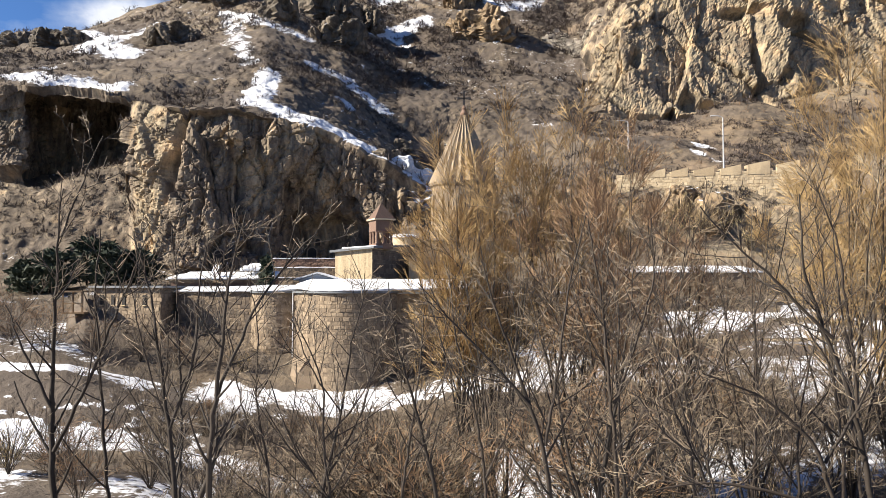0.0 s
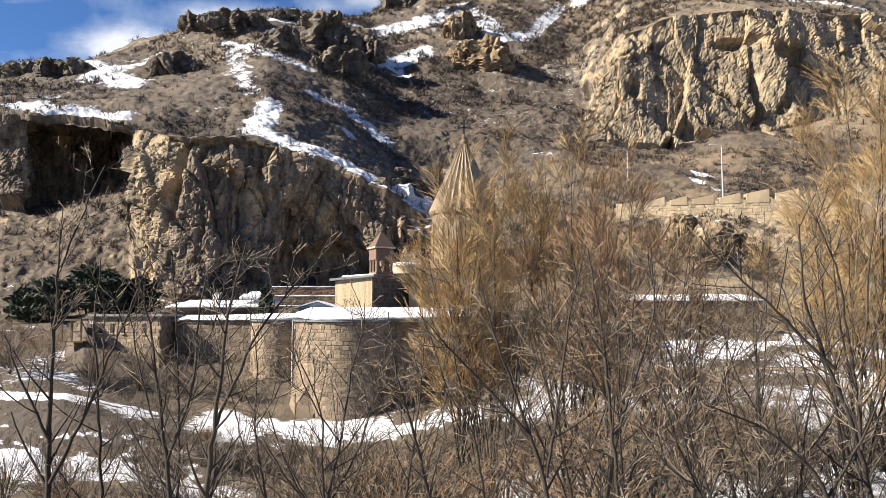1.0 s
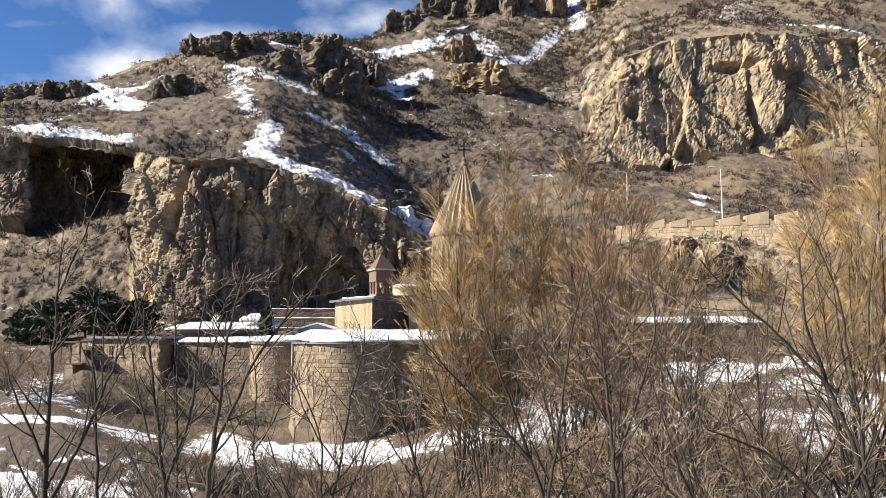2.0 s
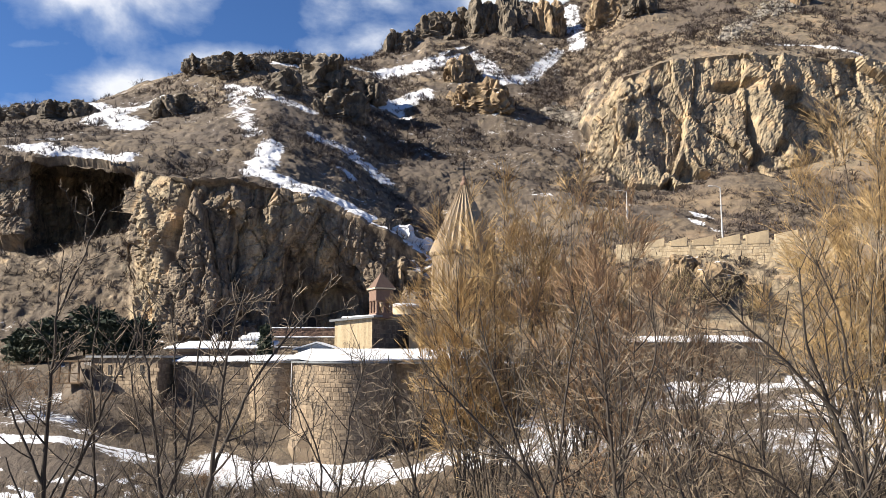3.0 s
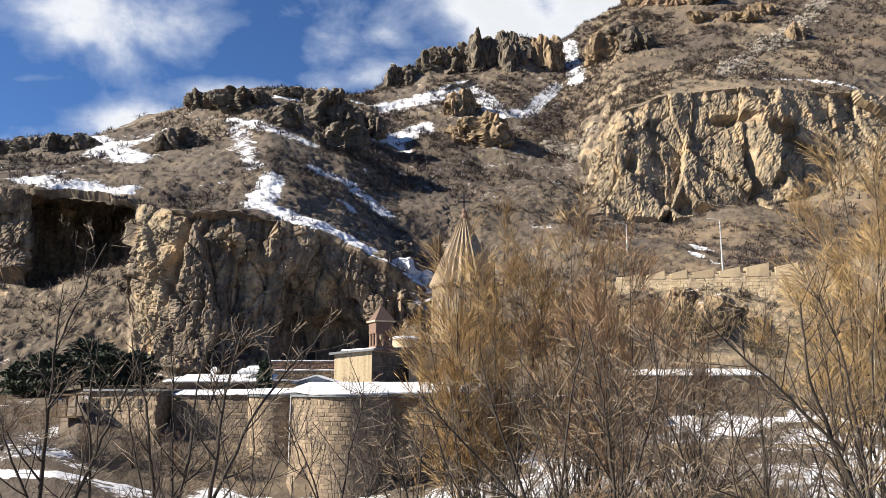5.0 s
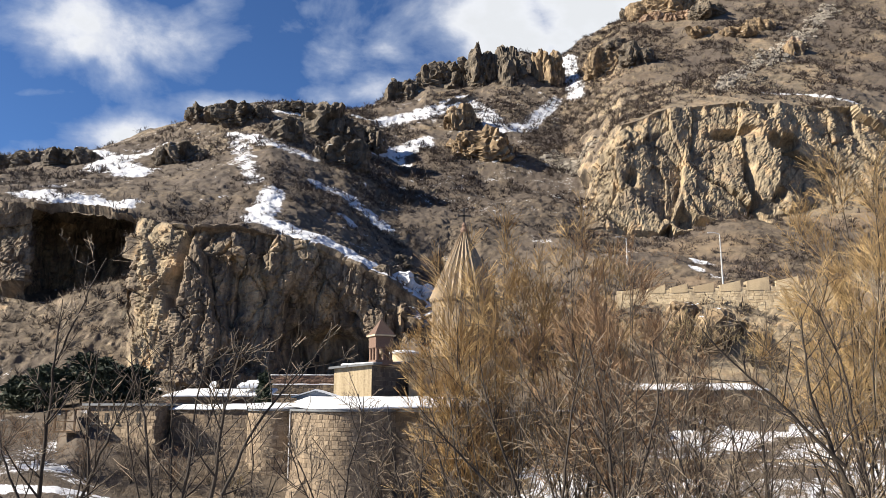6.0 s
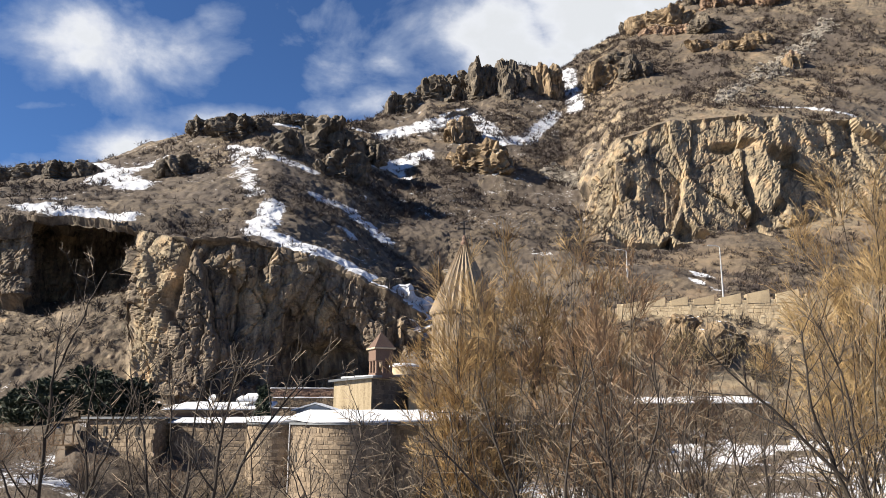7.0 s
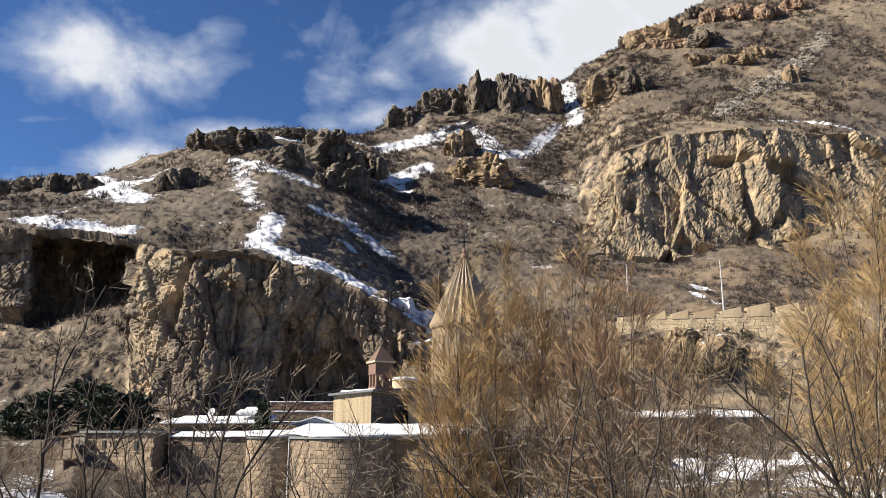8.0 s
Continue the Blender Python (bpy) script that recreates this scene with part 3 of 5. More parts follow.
RIDGE_DRIFTS = [(-20, 254, 98, -8, 262, 104, 2.9, 0.9), (-8, 262, 104, 3, 269, 110, 2.9, 0.9), (8, 274, 114, 14, 259, 105, 2.5, 0.9), (14, 259, 105, 18, 243, 92, 2.4, 0.9), (22, 244, 93, 28, 248, 94, 1.8, 0.85),
                (28, 248, 94, 37, 262, 106, 1.9, 0.85), (37, 262, 106, 42, 272, 113, 1.9, 0.85), (54, 315, 151, 51, 289, 129, 2.2, 0.95), (51, 289, 129, 49, 270, 114, 2.0, 0.95), (71, 288, 141, 67, 260, 122, 0.7, 0.9), (-32, 256, 102, -18, 250, 96, 0.8, 0.7)]
GULLY_DRIFTS = [(32, 219, 73, 40, 210, 69, 1.4, 0.55), (85, 198, 85, 100, 201, 86, 0.5, 0.9), (100, 201, 86, 109, 193, 80, 0.5, 0.9), (44, 134, 27, 46, 131, 26, 0.5, 0.8), (40, 123, 24, 42, 118, 21, 0.6, 0.6),
                (33, 218, 73, 35, 180, 48, 2.6, 0.42), (-3, 185, 52, 16, 178, 47, 3.3, 0.43), (19, 159, 36, 38, 156, 33, 1.6, 0.42), (31, 177, 44, 31, 133, 27, 1.1, 0.42)]
flat = GRID.reshape(-1, 3)
up = NRM[:, :, 2].reshape(-1)
rad = np.hypot(flat[:, 0], flat[:, 1])
snow = 0.12 + 0.21 * np.clip(0.5 + 1.5 * fbm(flat, 0.06, 3, 71), 0, 1) * np.clip((0.30 - bear) / 0.1, 0, 1)
# depth counts little, so each drift keeps its width as seen from the camera
DEEP = np.array([1.0, 0.16, 1.0])
loose = (flat + 0.5 * np.stack([fbm(flat, 0.35, 3, 73), 0 * rad, fbm(flat, 0.35, 3, 76)], 1)) * DEEP
for drift in LEDGE_DRIFTS + WEST_DRIFTS + SHOULDER_DRIFTS + RIDGE_DRIFTS + GULLY_DRIFTS:
    a, b = np.array(drift[0:3]) * DEEP, np.array(drift[3:6]) * DEEP
    w = np.clip(((loose - a) @ (b - a)) / ((b - a) @ (b - a)), 0, 1)
    e = np.linalg.norm(loose - a - w[:, None] * (b - a), axis=1) / (1.65 * drift[6])
    snow = np.maximum(snow, drift[7] * 0.86 / (1 + e ** 3))
near = (rad < 92) & (flat[:, 1] > 0)
# open snow on the valley floor: middle and half lengths in plan
OPEN_SNOW = [(-25.5, 45.5, 8.5, 7), (-15, 47, 4, 3), (5.5, 40, 8, 5), (15, 40, 6, 3.5), (-8, 44, 4, 3.5), (28, 51, 5, 3)]


def open_snow(p):
    """How far a place belongs to the open snow, 1 in the middle."""
    return np.max([np.exp(-0.7 * (((p[:, 0] - x) / a) ** 2 + ((p[:, 1] - y) / b) ** 2) ** 2) for x, y, a, b in OPEN_SNOW], axis=0)


snow = np.where(near, np.where(rad < 64, 0.40 + 0.55 * open_snow(flat), 0.24) + 0.45 * fbm(flat, 0.12, 3, 81), snow)
flat_bed = (flat[:, 0] > 15) & (flat[:, 0] < 37) & (flat[:, 1] > 64.5) & (flat[:, 1] < 75)
snow = np.where(flat_bed, 0.60 + 0.5 * fbm(flat, 0.2, 3, 85), snow)
on_path = (STEP[:, None] > 3.85) & (STEP[:, None] < 4.95) & (PHI[None, :] < 0.5)
snow = np.where(on_path.reshape(-1), 0.62 + 0.34 * fbm(flat, 0.35, 3, 87), snow)
snow *= np.where(near, np.clip((up - 0.86) / 0.08, 0, 1), np.clip((up - 0.35) / 0.25, 0, 1))
steep = np.clip((0.64 - up) / 0.2, 0, 1)
rock = np.clip(np.maximum(steep, np.maximum(rocky - crag_, crag_ * 0.45)), 0, 1) * np.clip((rad - 90) / 12, 0, 1)
warm = 0.36 + 0.32 * np.clip((bear - 0.15) / 0.07, 0, 1) + 0.25 * fbm(flat, 0.02, 2, 601) + 0.6 * np.exp(-((flat[:, 0] + 39.5) / 4) ** 2 - ((flat[:, 1] - 106) / 9) ** 2)
sunny = np.exp(-((flat[:, 0] - 36) / 13) ** 4 - ((flat[:, 1] - 92) / 11) ** 4)  # bare tan bank below the rampart
rock, warm = np.maximum(rock, 0.8 * sunny), np.maximum(warm, 0.85 * sunny)
H, Wd = R_.shape
ii = (np.arange(H - 1)[:, None] * Wd + np.arange(Wd - 1)[None]).reshape(-1)
LAND = mesh_of("ground", flat, np.stack([ii, ii + 1, ii + Wd + 1, ii + Wd], 1), M_LAND, False)
att = LAND.color_attributes.new("cover", "FLOAT_COLOR", "POINT")
att.data.foreach_set("color", np.stack([snow, rock, warm, np.ones_like(snow)], 1).astype(np.float32).ravel())
SNOW = snow.reshape(H, Wd)
soft_face = rock.reshape(H, Wd)
soft_face = (soft_face[:-1, :-1] + soft_face[1:, 1:]).reshape(-1) < 0.5
LAND.polygons.foreach_set("use_smooth", soft_face)
ground = tagged(new("ground", LAND), "rocky gorge side with brown earth, cliffs and patches of snow", "hillside", kind="structure")
# ---- the monastery ----
def stone_courses(path, z0, z1, course, depth=0.10, seed=1, long=1.9):
    """Rows of uneven blocks on the outer side of a wall that follows a plan line: a list of (middle, along, width, height)."""
    rng = random.Random(seed)
    pts = [Vector(p) for p in path]
    lens = [(b - a).length for a, b in zip(pts, pts[1:])]
    total, out, z = sum(lens), [], z0
    while z < z1 - 0.12:
        h = min(course * rng.uniform(0.7, 1.3), z1 - z)
        s = rng.uniform(-0.4, 0.0)
        while s < total:
            w = course * rng.uniform(0.55, long)
            a, b = max(s, 0.0), min(s + w, total)
            if b - a > 0.12:
                m, i = (a + b) / 2, 0
                while i < len(lens) - 1 and m > lens[i]:
                    m -= lens[i]
                    i += 1
                d = (pts[i + 1] - pts[i]).normalized()
                p = pts[i] + d * m
                out.append(((p.x, p.y, z + h / 2), d, b - a, h))
            s += w
        z += h
    return out


def block_verts(w, h, rng, depth=0.045, joint=0.006):
    """One dressed block, uneven in outline, its face pitched forward; the outer side looks to -y."""
    x, z = w / 2 - joint, h / 2 - joint
    j = lambda a: rng.uniform(-a, a)
    d = depth * rng.uniform(0.6, 1.35)
    back = [(sx * x, 0.03, sz * z) for sx, sz in ((-1, -1), (1, -1), (1, 1), (-1, 1))]
    rim = [(sx * x + j(0.02), -d * 0.6, sz * z + j(0.03)) for sx, sz in ((-1, -1), (1, -1), (1, 1), (-1, 1))]
    face = [(sx * (x - 0.045) + j(0.015), -d + j(0.015), sz * (z - 0.04) + j(0.015)) for sx, sz in ((-1, -1), (1, -1), (1, 1), (-1, 1))]
    return back + rim + face


BLOCK_FACES = [(i, (i + 1) % 4, (i + 1) % 4 + 4, i + 4) for i in range(4)] + [(i + 4, (i + 1) % 4 + 4, (i + 1) % 4 + 8, i + 8) for i in range(4)] + [(8, 9, 10, 11)]


def stones_joined(stones, seed=2):
    rng, verts, faces = random.Random(seed), [], []
    for (x, y, z), d, w, h in stones:
        base = len(verts)
        for vx, vy, vz in block_verts(w, h, rng):
            verts.append((x + d.x * vx - d.y * vy, y + d.y * vx + d.x * vy, z + vz))
        faces += [[base + i for i in f] for f in BLOCK_FACES]
    return verts, faces


STONE_KINDS = {}


def stone_mesh(w, h, mat):
    """Alike blocks share one of some dozens of meshes."""
    key = (round(w / 0.06), round(h / 0.05), mat.name, random.randrange(3))
    if key not in STONE_KINDS:
        STONE_KINDS[key] = mesh_of("stone", block_verts(key[0] * 0.06, key[1] * 0.05, random.Random(hash(key[:2]) % 999)), BLOCK_FACES, mat)
    return STONE_KINDS[key]


def face_stones(parent, stones, mat, singles=0, pick=None):
    """Blocks of a wall: those of the chosen stretch one by one, the rest joined."""
    apart = [s for s in stones if pick and pick(s)][:singles]
    ids = {id(s) for s in apart}
    rest = [s for s in stones if id(s) not in ids]
    if rest:
        v, f = stones_joined(rest)
        tagged(part("stonework", mesh_of("stonework", v, f, mat), mat, parent), kind="stuff")
    for (x, y, z), d, w, h in apart:
        ob = part("stone", stone_mesh(w, h, mat), mat, parent)
        ob.matrix_local = Matrix.Translation((x, y, z)) @ Matrix.Rotation(math.atan2(d.y, d.x), 4, "Z")


def arc(cx, cy, r, a0, a1, n):
    return [(cx + r * math.cos(radians(a0 + (a1 - a0) * i / n)), cy + r * math.sin(radians(a0 + (a1 - a0) * i / n))) for i in range(n + 1)]


def ragged(outline, seed):
    """The outline in short steps, its edge pulled a little in and out."""
    out = []
    for (x0, y0), (x1, y1) in zip(outline, outline[1:] + outline[:1]):
        n = max(1, int(math.hypot(x1 - x0, y1 - y0) / 0.5))
        for i in range(n):
            x, y = x0 + (x1 - x0) * i / n, y0 + (y1 - y0) * i / n
            w = 0.10 * noise.noise((x * 1.3 + seed, y * 1.3, 4.0)) + 0.05 * noise.noise((x * 4.1, y * 4.1, seed))
            out.append((x + w * 0.4, y + w))
    return out


def snow_slab(outline, z, thick, seed=0, grid=0.5):
    """A soft-edged sheet of snow over a convex plan outline; z: a function of (x, y)."""
    outline = ragged(outline, seed)
    bm = bmesh.new()
    n = len(outline)
    cx, cy = sum(p[0] for p in outline) / n, sum(p[1] for p in outline) / n
    rings = []
    for k, (shrink, lift) in enumerate(((1.0, 0.0), (1.0, 0.6), (0.975, 1.0), (0.8, 1.0), (0.55, 1.0), (0.3, 1.0))):
        ring = []
        for x, y in outline:
            px, py = cx + (x - cx) * shrink, cy + (y - cy) * shrink
            wob = thick * 0.5 * noise.noise((px * 0.7 + seed, py * 0.7, 0)) if lift == 1.0 else 0.05 * noise.noise((px * 1.5, py * 1.5, seed))
            ring.append(bm.verts.new((px, py, z(px, py) + thick * lift + wob)))
        rings.append(ring)
    for a, b in zip(rings, rings[1:]):
        for i in range(n):
            bm.faces.new((a[i], a[(i + 1) % n], b[(i + 1) % n], b[i]))
    bm.faces.new(rings[-1])
    bm.faces.new(rings[0][::-1])
    for f in bm.faces:
        f.smooth = True
    return bm


# great round tower with a flat flank
tower = thing("defence_tower", (0, 0, 0), "round tower of rough brown stone blocks under a snowy roof", "tower", "towers of the outer wall")
FRONT = [(-13.0, 71.0), (-12.85, 67.6), (-11.25, 64.9)]
ROUND = arc(-7.75, 66.7, 3.75, 212, 360, 26)
part("core", prism(bmesh.new(), FRONT + ROUND + [(-4.0, 71)], -7.6, 1.3), M_MORTAR, tower)
part("cornice", prism(bmesh.new(), [(-13.2, 71.0), (-13.1, 67.5), (-11.4, 64.65)] + arc(-7.75, 66.7, 4.0, 214, 360, 26) + [(-3.75, 71)], 1.3, 1.48), M_METAL, tower, "dark sheet-metal eaves")
slit = part("slit_window", boxed(-0.16, 0.16, -0.06, 0.3, -0.42, 0.42), M_DARK, tower, "narrow dark window slit")
slit.matrix_local = pose(-12.15, 66.4, -1.3, 0, 0, -59)
for i, (z0, z1) in enumerate(((-4.2, 1.3),)):
    bm = bmesh.new()
    lathe(bm, [(0.055, z0), (0.055, z1)], 8, -13.0, 67.3)
    part("downpipe", bm, M_POLE, tower, "pale metal downpipe")
buttress = thing("buttress", (0, 0, 0), "sloping pale stone buttress at the foot of the tower", "buttress")
for outline, z1 in (([(-13.75, 67.4), (-12.15, 64.3), (-11.15, 64.9), (-12.75, 67.7)], [-5.6, -5.6, -3.9, -3.9]), ([(-13.75, 71.0), (-13.75, 67.4), (-12.75, 67.6), (-12.75, 71.0)], [-5.6, -5.6, -3.9, -3.9]),
                    ([(-12.15, 64.3), (-10.6, 63.9), (-10.2, 64.5), (-11.15, 65.0)], [-5.6, -6.3, -5.4, -3.9])):
    part("apron", prism(bmesh.new(), outline, -7.8, z1), M_STONE, buttress)

tower_b = thing("defence_tower", (0, 0, 0), "smaller round tower of brown stone blocks, snow on top", "tower", "towers of the outer wall")
part("core", lathe(bmesh.new(), [(2.4, -7.4), (2.4, 1.3)], 40, -14.9, 70.6), M_MORTAR, tower_b)
part("cornice", lathe(bmesh.new(), [(2.6, 1.3), (2.6, 1.45)], 40, -14.9, 70.6), M_METAL, tower_b, "dark sheet-metal eaves")

curtain = thing("curtain_wall", (0, 0, 0), "straight defence wall of brown stone between the towers", "wall")
part("core", prism(bmesh.new(), [(-24.5, 71.8), (-16.4, 69.6), (-16.4, 71.6), (-24.5, 73.2)], -7.4, 1.35), M_MORTAR, curtain)
curtain_b = thing("curtain_wall", (0, 0, 0), "long defence wall of brown stone behind bare bushes", "wall")
part("core", prism(bmesh.new(), [(-4.1, 67.2), (18.0, 72.0), (18.0, 73.2), (-4.1, 68.6)], -7, 1.25), M_MORTAR, curtain_b)

LODGE = [(-32.6, 72.5), (-25.3, 69.7), (-25.0, 79.0), (-32.6, 79.0)]
lodge = thing("lodge", (0, 0, 0), "flat-roofed stone lodge with small dark windows at the wall's end", "building")
part("wall", prism(bmesh.new(), LODGE, -6.0, 1.75), M_MORTAR, lodge)
part("roof", prism(bmesh.new(), [(-33.0, 72.2), (-25.0, 69.2), (-24.6, 79.2), (-33.0, 79.2)], 1.75, 1.95), M_METAL, lodge, "flat grey sheet roof with thin snow")
for x in (-31.6, -30.4, -29.2, -27.0):
    w = part("window", boxed(-0.17, 0.17, -0.12, 0.2, 0.2, 1.1), M_DARK, lodge, "small dark window")
    w.matrix_local = pose(x, 69.7 + (-25.3 - x) * 2.8 / 7.3, 0, 0, 0, -21)
    part("sill", boxed(-0.25, 0.25, -0.2, 0.1, 0.12, 0.2), M_PALESTONE, w)
balcony = thing("wooden_balcony", (0, 0, 0), "weathered wooden balcony on the end of the lodge", "balcony")
part("deck", boxed(-34.6, -32.6, 70.4, 73.0, -0.6, -0.45), M_WOOD, balcony)
part("roof", boxed(-34.8, -32.6, 70.2, 73.2, 1.35, 1.5), M_WOOD, balcony)
for x in (-34.5, -33.6, -32.75):
    part("post", boxed(x - 0.07, x + 0.07, 70.45, 70.6, -0.45, 1.35), M_WOOD, balcony)
part("rail", boxed(-34.55, -32.65, 70.45, 70.55, 0.3, 0.4), M_WOOD, balcony)

# snow-laden roofs over the towers and the court
def snowy(name, outline, z, thick, label, seed):
    return tagged(part(name, snow_slab(outline, z, thick, seed), M_SNOW, None), label, "snow", "snow on the roofs")


snowy("roof_snow", [(-13.25, 71), (-13.15, 67.4), (-11.4, 64.55)] + arc(-7.75, 66.7, 4.05, 216, 330, 16) + [(3.4, 66.5), (3.6, 76), (-13.0, 76)], lambda x, y: 1.48 + 0.085 * max(0, y - 64), 0.16, "thick fresh snow on the tower's shed roof", 1)
snowy("roof_snow", arc(-14.9, 70.6, 2.65, 150, 400, 22) + [(-13.3, 74.5), (-17.0, 74.5)], lambda x, y: 1.45 + 0.07 * max(0, y - 68), 0.16, "thick snow on the small tower's roof", 2)
snowy("roof_snow", [(-24.8, 71.6), (-16.6, 69.3), (-16.6, 73.5), (-24.8, 75.0)], lambda x, y: 1.35 + 0.10 * max(0, y - 69.4 + 0.33 * (x + 19)), 0.15, "snow lying along the wall walk", 3)
snowy("wall_snow", [(-3.9, 67.1), (18.0, 71.9), (18.0, 73.4), (-3.9, 68.8)], lambda x, y: 1.25, 0.14, "snow on top of the long wall", 4)
shed = thing("lean_to", (0, 0, 0), "low red-brown lean-to in the court under deep snow", "shed")
part("wall", boxed(-27.0, -17.2, 77.0, 81.0, 1.2, 2.6), M_REDSTONE, shed)
part("fascia", boxed(-27.3, -16.9, 76.7, 76.85, 2.3, 2.6), M_WOOD, shed)
snowy("roof_snow", [(-27.4, 76.6), (-16.8, 76.6), (-17.2, 82), (-26.8, 82)], lambda x, y: 2.6 + 0.13 * (y - 76.6), 0.2, "deep snow on the lean-to roof", 5)
snowy("roof_snow", [(-20.6, 78.5), (-18.0, 78.5), (-18.2, 83), (-20.4, 83)], lambda x, y: 3.4 + 0.12 * (y - 78), 0.4, "rounded heap of snow on the lean-to", 6)

kiosk = thing("gabled_kiosk", (0, 0, 0), "small grey-blue kiosk with a snowy gable roof", "kiosk")
part("body", boxed(-14.2, -10.4, 76.4, 80.0, 1.3, 2.55), M_BLUEPANEL, kiosk)
gable = bmesh.new()
v = [gable.verts.new(c) for c in ((-14.5, 76.2, 2.5), (-10.2, 76.2, 2.5), (-12.35, 76.2, 3.15), (-14.5, 80.2, 2.5), (-10.2, 80.2, 2.5), (-12.35, 80.2, 3.15))]
for f in ((0, 1, 2), (3, 5, 4), (0, 2, 5, 3), (1, 4, 5, 2), (0, 3, 4, 1)):
    gable.faces.new([v[i] for i in f])
part("roof", gable, M_BLUEPANEL, kiosk)
for s in (-1, 1):
    bm = bmesh.new()
    c = [(-12.35 + s * 2.3, 76.0, 2.5), (-12.35, 76.0, 3.2), (-12.35, 80.3, 3.2), (-12.35 + s * 2.3, 80.3, 2.5)]
    lo, hi = [bm.verts.new(q) for q in c], [bm.verts.new((q[0], q[1], q[2] + 0.13)) for q in c]
    bm.faces.new(lo), bm.faces.new(hi)
    for i in range(4):
        bm.faces.new((lo[i], lo[(i + 1) % 4], hi[(i + 1) % 4], hi[i]))
    part("roof_snow", bm, M_SNOW, kiosk, "even layer of snow on the roof slope")

for k, (y, z0, z1) in enumerate(((90.0, 1.4, 4.1), (93.5, 3.0, 5.3), (87.5, 1.4, 2.9))):
    t = thing("terrace_wall", (0, 0, 0), "low dry-stone terrace wall with snow along its top", "wall", "terrace walls")
    part("core", boxed(-20.5, -11.2, y, y + 0.6, z0, z1), M_MORTAR, t)
    face_stones(t, stone_courses([(-20.5, y), (-11.2, y)], z0, z1, 0.3, seed=40 + k), M_REDSTONE if k == 1 else M_STONE)
    part("snow_cap", snow_slab([(-20.6, y - 0.1), (-11.1, y - 0.1), (-11.1, y + 1.8), (-20.6, y + 1.8)], lambda x, yy, z1=z1: z1, 0.12, 50 + k), M_SNOW, t)

# vestry with its pale gable wall, and the bell turret on its roof
vestry = thing("vestry", (0, 0, 0), "plain pale stone chapel hall with a snowy lean-to roof", "chapel")
VP = [(-11.7, 84.0), (-7.5, 82.0), (-3.6, 90.0), (-7.8, 92.0)]
part("wall", prism(bmesh.new(), VP, 1.2, [5.65, 6.0, 6.6, 6.3]), M_PLASTER, vestry)
EV = [(-12.3, 83.9), (-7.3, 81.55), (-3.1, 90.1), (-7.8, 92.4)]
part("roof", prism(bmesh.new(), EV, [5.6, 5.98, 6.6, 6.25], [5.85, 6.2, 6.85, 6.5]), M_METAL, vestry, "dark slab eaves")
snowy("roof_snow", [(-11.0, 84.2), (-7.3, 82.3), (-3.4, 90.0), (-7.8, 92.0)], lambda x, y: 6.0 + 0.05 * (x + 11) + 0.05 * (y - 84), 0.18, "snow on the chapel hall's roof", 8)
turret = thing("bell_turret", (-6.75, 84.2, 0), "small open stone bell turret with a pyramid cap", "bell tower", turn=27)
part("base", boxed(-1.0, 1.0, -1.0, 1.0, 6.0, 6.55), M_REDSTONE, turret)
for x in (-0.85, 0.0, 0.85):
    for y in (-0.85, 0.85):
        part("column", lathe(bmesh.new(), [(0.19, 6.55), (0.14, 6.65), (0.14, 7.75), (0.2, 7.85)], 10, x, y), M_REDSTONE, turret)
for y in (0.0,):
    for x in (-0.85, 0.85):
        part("column", lathe(bmesh.new(), [(0.19, 6.55), (0.14, 6.65), (0.14, 7.75), (0.2, 7.85)], 10, x, y), M_REDSTONE, turret)
part("belfry_wall", boxed(-1.02, 1.02, -1.02, 1.02, 7.85, 9.1, bevel=0.04), M_REDSTONE, turret)
part("eaves", boxed(-1.22, 1.22, -1.22, 1.22, 9.1, 9.25), M_PALESTONE, turret)
bm = bmesh.new()
lathe(bm, [(1.65, 9.25), (0.05, 11.0)], 4, 0, 0, radians(45), radians(405))
part("cap", bm, M_REDSTONE, turret, "brown stone pyramid cap")
dome = thing("low_dome", (-4.6, 91.5, 0), "low round stone lantern capped with snow", "dome")
part("drum", lathe(bmesh.new(), [(1.6, 6.2), (1.6, 7.6), (1.75, 7.7)], 24), M_PALESTONE, dome)
part("snow_cap", lathe(bmesh.new(), [(1.75, 7.7), (1.7, 7.9), (1.2, 8.1), (0.3, 8.2)], 24), M_SNOW, dome)

# the church: body, drum, ribbed cone and cross
church = thing("church", (2.6, 95, 0), "tall tuff church with a round drum and ribbed stone cone", "church")
part("body", boxed(-7.5, 8.0, -4.0, 6.0, 1.0, 7.2), M_PALESTONE, church)
part("transept_roof", prism(bmesh.new(), [(-7.8, -4.3), (8.3, -4.3), (8.3, 6.3), (-7.8, 6.3)], 7.2, [7.4, 7.4, 9.4, 9.4]), M_STONE, church)
part("porch", boxed(-6.4, -1.5, -9.0, -4.0, 1.2, 5.2), M_PALESTONE, church, "sunlit porch of pale stone")
part("drum", lathe(bmesh.new(), [(4.0, 6.8), (4.0, 14.0), (4.25, 14.2), (4.35, 14.5)], 48), M_STONE, church)
for i in range(12):
    a = radians(i * 30 + 15)
    w = part("blind_arch", boxed(-0.45, 0.45, -0.09, 0.09, 8.2, 13.0, bevel=0.05), M_STONE, church)
    w.matrix_local = pose(4.0 * math.cos(a), 4.0 * math.sin(a), 0, 0, 0, math.degrees(a) + 90)
bm = bmesh.new()
SIDES = 48
ring = [bm.verts.new(((4.45 if i % 2 else 4.05) * math.cos(2 * math.pi * i / SIDES), (4.45 if i % 2 else 4.05) * math.sin(2 * math.pi * i / SIDES), 14.5)) for i in range(SIDES)]
